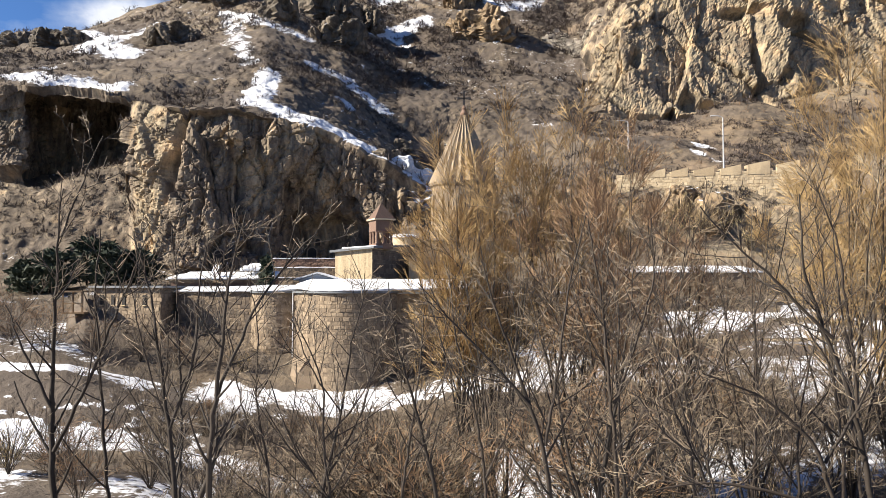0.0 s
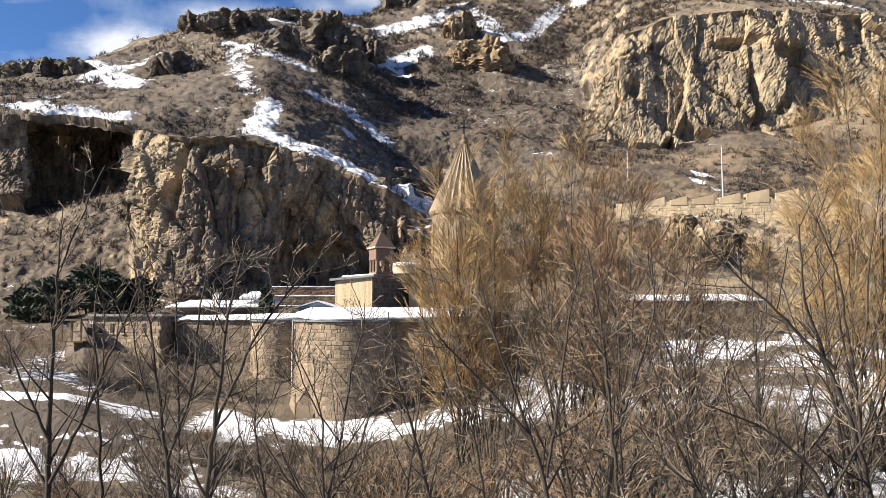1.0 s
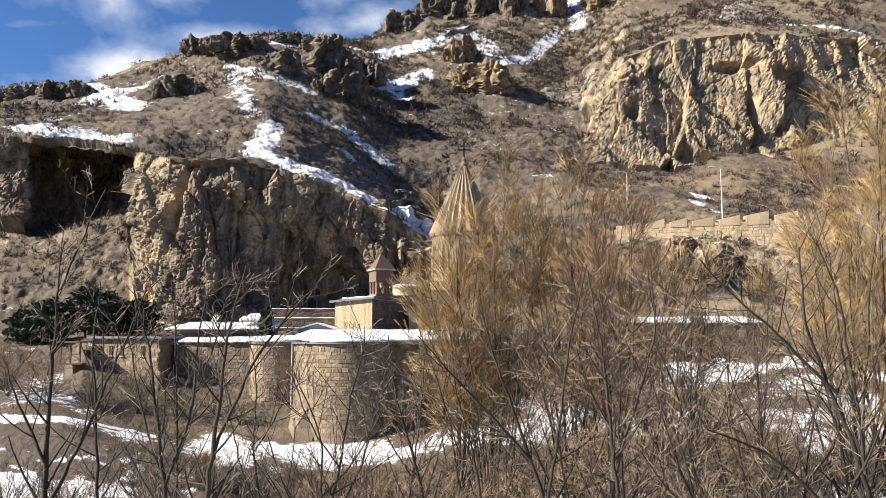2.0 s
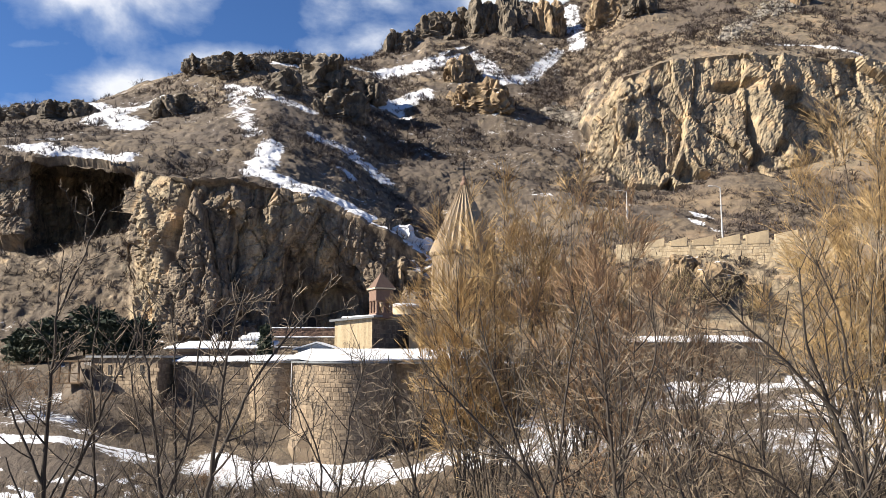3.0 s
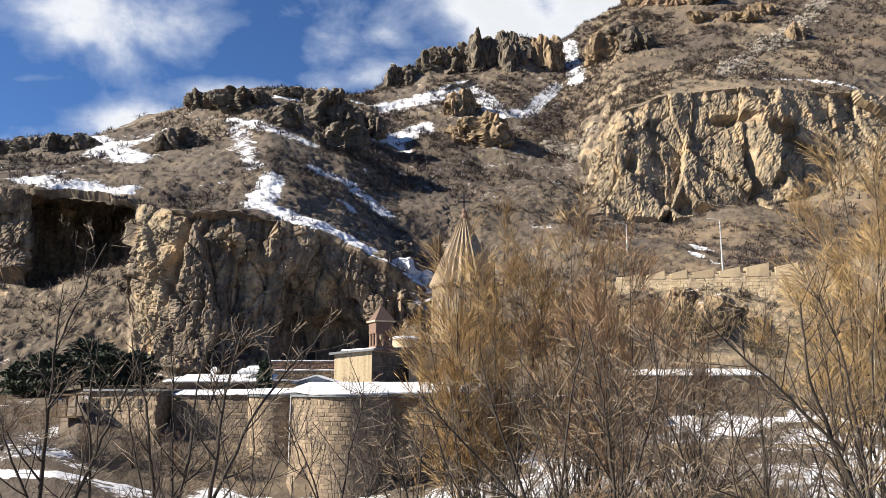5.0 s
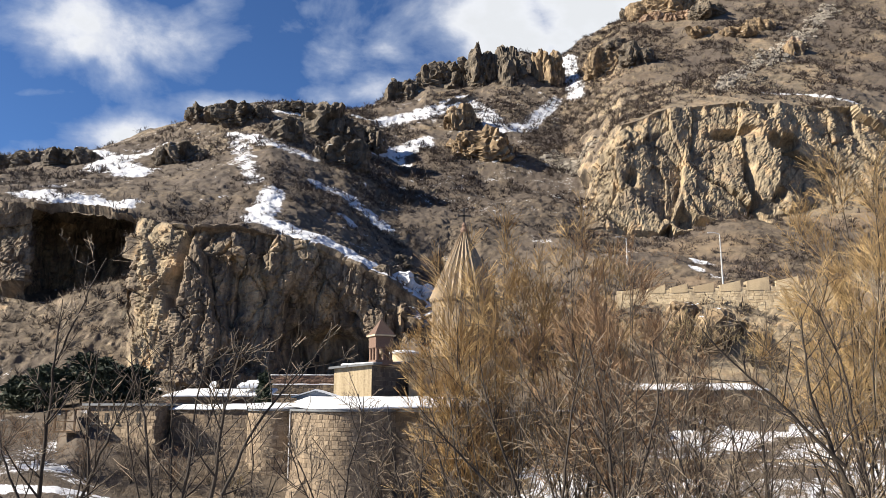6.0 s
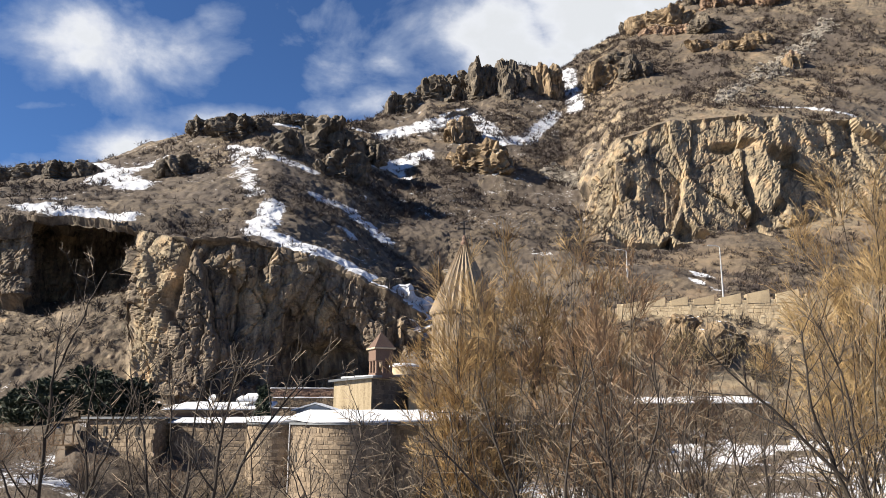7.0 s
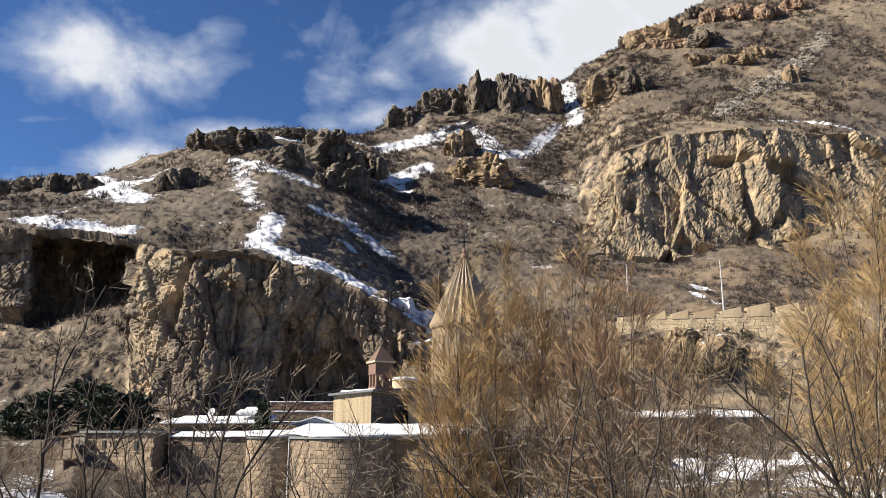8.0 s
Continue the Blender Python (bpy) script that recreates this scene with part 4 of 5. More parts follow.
top = [bm.verts.new(((0.42 if i % 2 else 0.3) * math.cos(2 * math.pi * i / SIDES), (0.42 if i % 2 else 0.3) * math.sin(2 * math.pi * i / SIDES), 23.2)) for i in range(SIDES)]
for i in range(SIDES):
    bm.faces.new((ring[i], ring[(i + 1) % SIDES], top[(i + 1) % SIDES], top[i]))
bm.faces.new(ring[::-1]), bm.faces.new(top)
part("cone", bm, M_STONE, church, "ribbed conical roof of brown stone")
part("finial", lathe(bmesh.new(), [(0.42, 23.1), (0.48, 23.4), (0.25, 23.8), (0.3, 24.0), (0.12, 24.4)], 16), M_REDSTONE, church)
cross = part("cross", boxed(-0.11, 0.11, -0.07, 0.07, 24.2, 26.1), M_IRON, church, "dark iron cross")
part("arm", boxed(-0.7, 0.7, -0.07, 0.07, 25.16, 25.38), M_IRON, cross)
for x, z in ((-0.7, 25.27), (0.7, 25.27), (0, 26.1)):
    part("knob", boxed(x - 0.17, x + 0.17, -0.08, 0.08, z - 0.17, z + 0.17, bevel=0.04), M_IRON, cross)

# walls and terraces on the sunny side
upper = thing("upper_wall", (0, 0, 0), "long low stone wall topped with a flat bed of snow", "wall")
part("core", boxed(19.0, 32.0, 78.0, 79.0, -1.5, 3.3), M_MORTAR, upper)
snowy("wall_snow", [(18.8, 77.8), (32.2, 77.8), (32.4, 84), (18.8, 84)], lambda x, y: 3.3 + 0.12 * (y - 77.8), 0.16, "flat bed of snow on the upper wall", 9)
terrace_b = thing("terrace_wall", (0, 0, 0), "tan stone terrace wall under deep snow", "wall", "terrace walls")
part("core", prism(bmesh.new(), [(14.5, 64.4), (34.0, 63.6), (34.0, 64.4), (14.5, 65.2)], -5.0, -2.4), M_MORTAR, terrace_b)
path_wall = thing("path_wall", (0, 0, 0), "rough stone pier propping the bank below the path", "wall")
part("core", prism(bmesh.new(), [(-9.6, 51.6), (-7.6, 51.2), (-7.0, 53.6), (-9.8, 54.0)], -11.0, [-8.0, -7.9, -7.3, -7.4]), M_MORTAR, path_wall)

rampart = thing("rampart", (0, 0, 0), "long sunlit stone rampart with a stepped parapet", "wall")
MERLONS = [(24.0, 17.0), (27.2, 17.3), (30.0, 17.35), (32.8, 17.4), (36.0, 17.5), (39.2, 17.9), (42.6, 17.8), (46.0, 17.6), (49.0, 17.5)]
RAMP = lambda x, d=0.0: 103.0 - (x - 23.2) * 0.24 + d
part("core", prism(bmesh.new(), [(23.2, RAMP(23.2)), (49.5, RAMP(49.5)), (49.5, RAMP(49.5, 1)), (23.2, RAMP(23.2, 1))], 11.5, 16.4), M_MORTAR, rampart)
for (x0, z0), (x1, _) in zip(MERLONS, MERLONS[1:]):
    part("merlon", prism(bmesh.new(), [(x0, RAMP(x0, -0.1)), (x1 - 0.75, RAMP(x1 - 0.75, -0.1)), (x1 - 0.75, RAMP(x1 - 0.75, 1)), (x0, RAMP(x0, 1))], 16.4, [z0 - 0.25, z0 + 0.25, z0 + 0.25, z0 - 0.25]), M_PALESTONE, rampart)


def street_lamp(x, y, z, top):
    t = thing("street_lamp", (x, y, z), "tall pale steel street lamp beside the upper road", "street lamp", "street lamps")
    h = top - z
    part("pole", lathe(bmesh.new(), [(0.13, 0), (0.10, h * 0.5), (0.07, h - 0.2)], 10), M_POLE, t)
    v, f = tubes([(0, 0, h - 0.25), (-0.7, 0, h + 0.02)], [(-0.7, 0, h + 0.02), (-1.1, 0, h)], [0.06, 0.05], [0.05, 0.05], 6)
    part("arm", mesh_of("arm", v, f, M_POLE), M_POLE, t)
    part("head", boxed(-1.75, -1.05, -0.16, 0.16, h - 0.08, h + 0.06, bevel=0.04), M_POLE, t, "flat grey lamp head")
    part("crossbar", boxed(-0.55, 0.75, -0.05, 0.05, h * 0.62, h * 0.62 + 0.09), M_IRON, t)


street_lamp(40.3, 110.5, ground_at(40.3, 110.5) - 0.2, 26.6)
street_lamp(29.9, 124, ground_at(29.9, 124) - 0.2, 28.9)
dish = thing("satellite_dish", (-22.6, 77.5, 2.9), "small white satellite dish on the lean-to roof", "satellite dish", turn=-30)
bm = bmesh.new()
lathe(bm, [(0.02, 0.0), (0.25, 0.05), (0.45, 0.16), (0.46, 0.18), (0.25, 0.08), (0.03, 0.03)], 20)
bmesh.ops.rotate(bm, verts=bm.verts, matrix=Matrix.Rotation(radians(70), 3, "X"))
bmesh.ops.translate(bm, verts=bm.verts, vec=(0, 0, 0.75))
part("reflector", bm, M_SNOW, dish)
part("stand", boxed(-0.04, 0.04, -0.04, 0.04, 0, 0.75), M_POLE, dish)


# doorways and a window at the foot of the cliff: near-black solids stand for their shaded insides
def cliff_at(x, y, z):
    """The plan distance at which the cliff stands in the line from the near bank through (x, y), at the height z."""
    c = int(np.clip(np.searchsorted(PHI, math.atan2(x, y)), 0, len(PHI) - 1))
    band = np.where((STEP > 7.6) & (STEP < 14))[0]
    k = band[np.argmax(GRID[band, c, 2] > z)]
    return float(np.hypot(GRID[k, c, 0], GRID[k, c, 1]))


for x, y, z, w, h in ((-22.5, 110, 4.6, 0.55, 1.9), (-18.6, 110, 5.6, 0.6, 2.0), (-17.8, 110, 8.0, 0.35, 1.0), (-29.8, 103, 4.9, 0.55, 1.8)):
    d = min(cliff_at(x, y, z), cliff_at(x, y, z + h)) - 0.25
    s_ = d / math.hypot(x, y)
    t = thing("rock_doorway", (x * s_, y * s_, z), "small arched opening at the cliff foot, its shaded inside a near-black solid", "doorway", "openings hewn into the cliff", turn=-math.degrees(math.atan2(x, y)))
    arch_ = [(w * math.cos(a), h - w + w * math.sin(a)) for a in [math.pi * i / 10 for i in range(11)]]
    for name, grow_, y0, y1, mat in (("surround", 0.18, 0.0, 1.4, M_STONE), ("opening", 0.0, -0.03, 1.3, M_DARK)):
        bm = bmesh.new()
        k = (w + grow_) / w
        ring_ = [(w + grow_, 0.0)] + [(px * k, h - w + (pz - h + w) * k) for px, pz in arch_] + [(-w - grow_, 0.0)]
        a, b = [bm.verts.new((px, y0, pz)) for px, pz in ring_], [bm.verts.new((px, y1, pz)) for px, pz in ring_]
        bm.faces.new(a), bm.faces.new(b[::-1])
        for i in range(len(a)):
            bm.faces.new((a[i], b[i], b[(i + 1) % len(a)], a[(i + 1) % len(a)]))
        part(name, bm, mat, t)
# ---- crags and boulders ----
def block_of(size, seed, cuts):
    """A weathered block: a ball squared off to its size, broken by upright cracks and tilted faces."""
    bm = bmesh.new()
    bmesh.ops.create_icosphere(bm, subdivisions=cuts, radius=1.0)
    p = np.array([v.co for v in bm.verts])
    faces = np.array([[v.index for v in f.verts] for f in bm.faces])
    bm.free()
    q = np.sign(p) * np.abs(p) ** 0.5
    q = q / np.abs(q).max() * np.array(size)
    at, big = q + seed * 17.3, min(size)
    own_, joint_ = cells(at * np.array([1, 1, 0.4]), 0.9 / big, seed, 0.10)
    own2, joint2 = cells(at * np.array([1, 1, 0.6]), 2.4 / big, seed + 7, 0.14)
    z = q + p * (0.34 * big * own_ - 0.16 * big * joint_ + 0.16 * big * own2 - 0.07 * big * joint2 + 0.25 * big * fbm(at, 0.7 / big, 2, seed + 5) + 0.05 * big * fbm(at, 6.0 / big, 3, seed + 9))[:, None]
    return z, faces


def crag_mesh(name, size, mat, seed, cuts=4):
    """A crag split by upright cracks into tilted slabs, its top broken and uneven; small ones are rounded boulders."""
    if max(size) < 3:
        return mesh_of(name, *block_of(size, seed, cuts), mat, False)
    bm = bmesh.new()
    bmesh.ops.create_icosphere(bm, subdivisions=5 if max(size) > 5.5 else 4, radius=1.0)
    p = np.array([v.co for v in bm.verts])
    faces = np.array([[v.index for v in f.verts] for f in bm.faces])
    bm.free()
    q = np.sign(p) * np.abs(p) ** 0.72
    q = q / np.abs(q).max() * np.array(size)
    at, big = q + seed * 17.3, min(size)
    own_, joint_ = cells(at * np.array([1, 1, 0.35]), 0.55 / big ** 0.6, seed, 0.07)
    own2, joint2 = cells(at * np.array([1, 1, 0.5]), 1.4 / big ** 0.6, seed + 7, 0.12)
    own3, joint3 = cells(at * np.array([1, 1, 0.9]), 3.2 / big ** 0.6, seed + 13, 0.2)
    k = 1 + 0.36 * own_ - 0.16 * joint_
    z = q * np.stack([0.6 + 0.4 * k, k, k], 1) + p * (big * (0.17 * own2 - 0.10 * joint2 + 0.06 * own3 - 0.04 * joint3))[:, None]
    return mesh_of(name, z, faces, mat, False)


def crag(x, y, size, mat, seed, label, sink=0.35, turn=0.0, cuts=4, name="rock_outcrop"):
    ob = new(name, crag_mesh(name, size, mat, seed, cuts))
    ob.matrix_world = pose(x, y, ground_at(x, y) + size[2] * (1 - 2 * sink), 0, 0, turn)
    return tagged(ob, label, "rock", "crags on the hillside")


DARK, TAN = "dark weathered crag with snow on its ledges", "tan broken crag standing out of the slope"
CRAGS = [(-33.6, 204, 10.5, 6, 6.0, 0), (-24, 217, 7, 6, 5.5, 0), (11, 217, 9.5, 7, 5.5, 1), (4.9, 245, 4.5, 5, 6, 1), (-15.5, 288, 7, 6, 6, 0), (-1, 297, 10, 7, 8, 0), (15, 292, 8, 7, 9, 0),
         (27, 286, 6, 6, 11, 0), (42, 290, 6.5, 6, 11, 1), (62, 273, 8.5, 6, 7, 1), (-68, 212, 7, 4, 2.6, 0), (-56, 203, 9, 5, 3.4, 0), (-43.7, 214, 6.5, 4, 1.8, 0), (-92, 184, 7, 4, 3.2, 0), (-112, 198, 8, 4, 3, 0),
         (100, 326, 15, 8, 7, 1), (126, 259, 3.2, 3, 3.6, 1)]
rng_turn = random.Random(3)
for i, (x, y, a, b, c, warm_) in enumerate(CRAGS):
    crag(x, y, (a, b, c), M_TANROCK if warm_ else M_GREYROCK, 200 + i, TAN if warm_ else DARK, 0.50, rng_turn.uniform(-25, 25), 4)
for i, (x, y, a, b, c) in enumerate([(-25.6, 183, 7, 5, 5), (-41, 187, 5, 4, 3.6), (-62, 176, 6, 4, 3), (70, 262, 6, 5, 5), (112, 300, 9, 6, 4)]):
    crag(x, y, (a, b, c), M_GREYROCK, 230 + i, DARK, 0.47, 9 * i)
for i, (x, y, a, b, c, m) in enumerate([(-7.1, 138.8, 1.6, 1.4, 1.1, 0), (1.8, 151, 1.9, 1.5, 1.2, 0), (31.5, 90.5, 3.0, 2.2, 2.4, 1), (28.5, 94, 2.2, 1.8, 2.2, 1), (35, 93.0, 1.6, 1.4, 1.2, 1), (-5.4, 35, 0.8, 0.7, 0.5, 0)]):
    crag(x, y, (a, b, c), M_TANROCK if m else M_GREYROCK, 260 + i, "rounded boulder lying on the slope, snow on top", 0.3, 40 * i, 4, "boulder")

for i, (x, y, a, b, c) in enumerate([(-6.6, 112.0, 2.4, 2.2, 1.5), (-4.6, 112.5, 2.2, 2.0, 1.3), (-8.6, 111.5, 1.8, 1.8, 1.2)]):
    crag(x, y, (a, b, c), M_SNOW if i < 2 else M_GREYROCK, 280 + i, "snow-draped rock at the end of the cliff top", 0.42, 25 * i, 4)
# broken rock bands across the high slope: place, half sizes, and which rock
RED, GREY = "reddish broken rock band across the high slope", "grey broken rock band across the high slope"
BANDS = [(93, 319, 5, 3, 3.0, 1), (101, 307, 6, 3, 3.0, 1), (128, 332, 7, 4, 4.0, 1), (140, 329, 8, 4, 4.5, 1), (151, 322, 8, 4, 4.0, 1), (163, 327, 7, 4, 4.0, 1), (92, 346, 6, 4, 3.2, 0), (108, 347, 7, 4, 3.6, 0), (126, 351, 6, 4, 3.6, 0),
         (102, 282, 7, 3, 2.6, 2), (114, 277, 7, 3, 2.8, 2), (125, 283, 6, 3, 3.4, 2), (128, 263, 2.6, 2.2, 3.2, 1), (72, 298, 5, 3, 2.4, 0)]
for i, (x, y, a, b, c, m) in enumerate(BANDS):
    crag(x, y, (a, b, c), (M_GREYROCK, M_REDROCK, M_TANROCK)[m], 340 + i, RED if m == 1 else GREY if m == 0 else "tan broken rock band across the high slope", 0.45, 12 * (i % 5) - 24, 4)


def scree(runs, count, seed):
    """Pale angular stones strewn down the slope along a few lines (x, y to x, y, half width)."""
    rng, verts, faces = random.Random(seed), [], []
    for x0, y0, x1, y1, wide in runs:
        for _ in range(count):
            w = rng.random()
            x, y = x0 + (x1 - x0) * w + rng.gauss(0, wide * 0.5), y0 + (y1 - y0) * w + rng.gauss(0, wide * 0.8)
            r, z, base = rng.uniform(0.25, 0.8) * (1.6 if rng.random() < 0.12 else 1.0), ground_at(x, y), len(verts)
            for sx, sy, sz in ((-1, -1, -0.5), (1, -1, -0.5), (1, 1, -0.5), (-1, 1, -0.5), (-1, -1, 1), (1, -1, 1), (1, 1, 1), (-1, 1, 1)):
                k = 1.0 if sz < 0 else 0.7
                verts.append((x + r * sx * k * rng.uniform(0.5, 1.1), y + r * sy * k * rng.uniform(0.5, 1.1), z + r * sz * 0.7 * rng.uniform(0.6, 1.1)))
            faces += [[base + q for q in f] for f in ((0, 1, 5, 4), (1, 2, 6, 5), (2, 3, 7, 6), (3, 0, 4, 7), (4, 5, 6, 7))]
    return tagged(new("scree", mesh_of("scree", verts, faces, M_SCREE)), "pale grey stones strewn down the slope", "scree", kind="stuff")


scree([(160, 294, 131, 268, 3.0), (131, 268, 105, 244, 3.5), (105, 244, 78, 205, 2.2), (31, 219, 41, 209, 3.0)], 420, 71)
heap = new("snowy_boulder", crag_mesh("snowy_boulder", (1.15, 0.95, 0.75), M_SNOW, 301, 4))
heap.matrix_world = pose(-7.3, 36, ground_at(-7.3, 36) + 0.7, 0, 0, 20)
tagged(heap, "rounded boulder wholly covered in bright snow", "boulder")
# ---- bare trees, thickets and shrubs ----
def unit(v):
    return v / (np.linalg.norm(v, axis=-1, keepdims=True) + 1e-9)


def shoot_lines(g, p, d, length, n, up, wild):
    """Many bending shoots at once, as lines of n steps that turn towards the light."""
    pts = [p]
    for _ in range(n):
        d = unit(d + g.normal(0, wild, d.shape) + np.array([0, 0, up / n]))
        p = p + d * (length / n)[:, None]
        pts.append(p)
    return np.stack(pts, 1)


def side_shoots(g, lines, radii, each, start, angle, length, up, wild, n, least, thin=0.55):
    """Side shoots on every line, the longer ones lower down; radii hold (foot, tip) of each line."""
    m, k = lines.shape[0], lines.shape[1] - 1
    own = np.repeat(np.arange(m), each)
    u = start + (1 - start) * g.random(m * each)
    i = np.minimum((u * k).astype(int), k - 1)
    a, b = lines[own, i], lines[own, i + 1]
    d = unit(b - a)
    turn_ = np.radians(g.uniform(angle[0], angle[1], len(own)))[:, None]
    d = d * np.cos(turn_) + unit(np.cross(d, g.normal(size=d.shape))) * np.sin(turn_)
    r = np.maximum(least, thin * (radii[own, 0] * (1 - u) + radii[own, 1] * u))
    reach = g.uniform(length[0], length[1], len(own)) * (1.2 - 0.75 * u)
    return shoot_lines(g, a + (b - a) * (u * k - i)[:, None], d, reach, n, up, wild), np.stack([r, np.maximum(least, 0.4 * r)], 1)


def limb_tubes(lines, radii, sides=3):
    """Verts and quads of tapered tubes that follow the lines, each one piece."""
    m, k = lines.shape[0], lines.shape[1]
    d = np.gradient(lines, axis=1)
    d = unit(d)
    ref = np.where(np.abs(unit(lines[:, -1] - lines[:, 0])[:, 2:3]) > 0.85, np.array([[1.0, 0.2, 0]]), np.array([[0, 0, 1.0]]))[:, None]
    u = unit(np.cross(d, np.broadcast_to(ref, d.shape)))
    v = np.cross(d, u)
    w = np.linspace(0, 1, k)[None, :]
    r = radii[:, :1] * (1 - w) + radii[:, 1:] * w
    ang = np.arange(sides) * 2 * np.pi / sides
    ring = u[:, :, None] * np.cos(ang)[None, None, :, None] + v[:, :, None] * np.sin(ang)[None, None, :, None]
    verts = (lines[:, :, None] + ring * r[:, :, None, None]).reshape(-1, 3)
    i = np.arange(sides)
    quad = np.stack([i, (i + 1) % sides, (i + 1) % sides + sides, i + sides], 1)
    base = (np.arange(m)[:, None] * k + np.arange(k - 1)[None]).reshape(-1) * sides
    return verts, (base[:, None, None] + quad[None]).reshape(-1, 4)


def joined_tubes(name, groups, mat, sides=3):
    verts, faces, count = [], [], 0
    for lines, radii in groups:
        v, f = limb_tubes(lines, radii, sides)
        verts.append(v)
        faces.append(f + count)
        count += len(v)
    return mesh_of(name, np.concatenate(verts), np.concatenate(faces), mat, sides > 3)


def bent(pts, steps, g, y, sway):
    """A stem through a few (x, z) points at the distance y, rounded and a little uneven."""
    q = np.array(pts, float)
    s = np.concatenate([[0], np.cumsum(np.hypot(*np.diff(q, axis=0).T))])
    w = np.linspace(0, s[-1], steps + 1)
    x, z = np.interp(w, s, q[:, 0]), np.interp(w, s, q[:, 1])
    for _ in range(2):
        x[1:-1], z[1:-1] = (x[:-2] + 2 * x[1:-1] + x[2:]) / 4, (z[:-2] + 2 * z[1:-1] + z[2:]) / 4
    drift = np.cumsum(g.normal(0, sway, steps + 1))
    x[1:] += g.normal(0, 0.010, steps)
    return np.stack([x, np.full(steps + 1, y) + drift - drift[0], z], 1)[None]


def near_tree(seed, y, stems, label, reach=1.15, dense=1.0):
    """A tree of the near bank: its stems one by one, side branches, then the twigs."""
    g = np.random.default_rng(seed)
    x0 = stems[0][1][0][0]
    t = thing("bare_tree", (x0, y, ground_at(x0, y) - 0.1), label, "tree", "bare trees on the near bank")
    twigs_ = []
    for k, (r, pts) in enumerate(stems):
        r = r * (0.85 if x0 < 0 else 0.64)
        if k == 0:
            pts = [(x0, ground_at(x0, y) - 0.1)] + list(pts[1:])
        long = sum(math.hypot(b[0] - a[0], b[1] - a[1]) for a, b in zip(pts, pts[1:]))
        line, rad_ = bent(pts, max(8, int(long / 0.2)), g, y, 0.02), np.array([[r, 0.010]])
        first = side_shoots(g, line, rad_, int(long * (3.1 if x0 < 0 else 2.6) * dense), 0.14, (30, 58), (0.35 * reach, 1.35 * reach), 0.35, 0.045, 6, 0.0066, 0.5)
        second = side_shoots(g, *first, 4, 0.12, (28, 60), (0.18 * reach, 0.55 * reach), 0.25, 0.06, 3, 0.0052)
        third = side_shoots(g, *second, 2, 0.2, (30, 60), (0.10, 0.28), 0.15, 0.06, 2, 0.0045)
        limb = part("trunk" if k == 0 else "limb", joined_tubes("limb", [(line, rad_), first], M_BARK, 6), M_BARK, t)
        limb.matrix_parent_inverse = t.matrix_world.inverted()
        twigs_ += [second, third]
    crown = part("crown", joined_tubes("crown", twigs_, M_TWIG), M_TWIG, t)
    crown.matrix_parent_inverse = t.matrix_world.inverted()
    return t


near_tree(1, 13, [(0.075, [(-6.36, -2.8), (-6.5, -1.08), (-6.52, 0.4), (-6.48, 1.9), (-6.4, 3.3)]), (0.045, [(-6.45, -1.08), (-5.96, -0.06), (-5.38, 1.34), (-4.96, 2.48)]),
                  (0.02, [(-6.42, 2.48), (-6.05, 3.53), (-5.75, 4.2)]), (0.035, [(-6.52, -0.34), (-7.01, 0.59), (-7.37, 1.34)])], "slender bare tree with dark bark and upright forked branches")
near_tree(2, 12, [(0.06, [(-3.98, -2.57), (-4.17, -0.71), (-4.34, 0.41), (-4.51, 1.54), (-4.82, 2.5)]), (0.035, [(-4.19, -0.54), (-3.82, 0.5), (-3.78, 1.71), (-3.63, 2.41)])], "slender bare tree leaning slightly, dark bark and fine twigs")
near_tree(3, 11, [(0.07, [(-3.19, -2.22), (-3.26, -0.67), (-3.09, 0.75), (-3.01, 1.86), (-2.79, 2.7)]), (0.035, [(-3.17, 0.11), (-2.75, 1.22), (-2.28, 1.94), (-1.8, 2.4)])], "bare tree with a long dark stem and arching side branch")
near_tree(4, 14, [(0.09, [(2.01, -3.27), (1.82, -1.29), (1.43, -0.09), (0.98, 1.12), (0.67, 2.2)]), (0.05, [(1.83, -1.19), (2.09, 0.31), (2.3, 1.73), (2.62, 3.0)]),
                  (0.05, [(1.58, -0.49), (0.87, 0.31), (0.06, 1.12), (-0.45, 1.73)])], "spreading bare tree with several dark stems")
near_tree(5, 13, [(0.075, [(2.92, -2.92), (2.86, -1.08), (2.74, 0.4), (2.61, 1.72), (2.39, 2.8)]), (0.04, [(2.83, -0.34), (3.26, 0.78), (3.56, 1.91), (3.48, 2.8)])], "upright bare tree with a rough grey trunk")
near_tree(6, 12, [(0.09, [(6.66, -2.57), (6.49, -0.88), (6.14, 0.41), (5.61, 1.97), (5.58, 3.1)]), (0.045, [(6.02, 0.84), (5.21, 1.71), (4.44, 2.41), (4.01, 2.9)]),
                  (0.045, [(6.37, -0.36), (6.24, 1.19), (6.06, 2.41), (5.77, 3.2)])], "leaning bare tree with long dark branches reaching sideways")
near_tree(7, 11, [(0.07, [(5.47, -2.3), (5.46, -1.3), (5.2, -0.51), (4.5, 0.11), (3.63, 0.43)]), (0.04, [(5.35, -0.83), (5.85, -0.04), (6.19, 0.75)]), (0.05, [(5.45, -1.5), (4.6, -1.22), (3.7, -1.1), (2.9, -1.24)])], "low bare tree with crooked spreading branches")
near_tree(8, 14, [(0.05, [(-5.79, -3.27), (-5.98, -1.49), (-6.14, 0.11), (-6.28, 1.53), (-6.18, 2.7)])], "thin bare sapling with pale twigs")
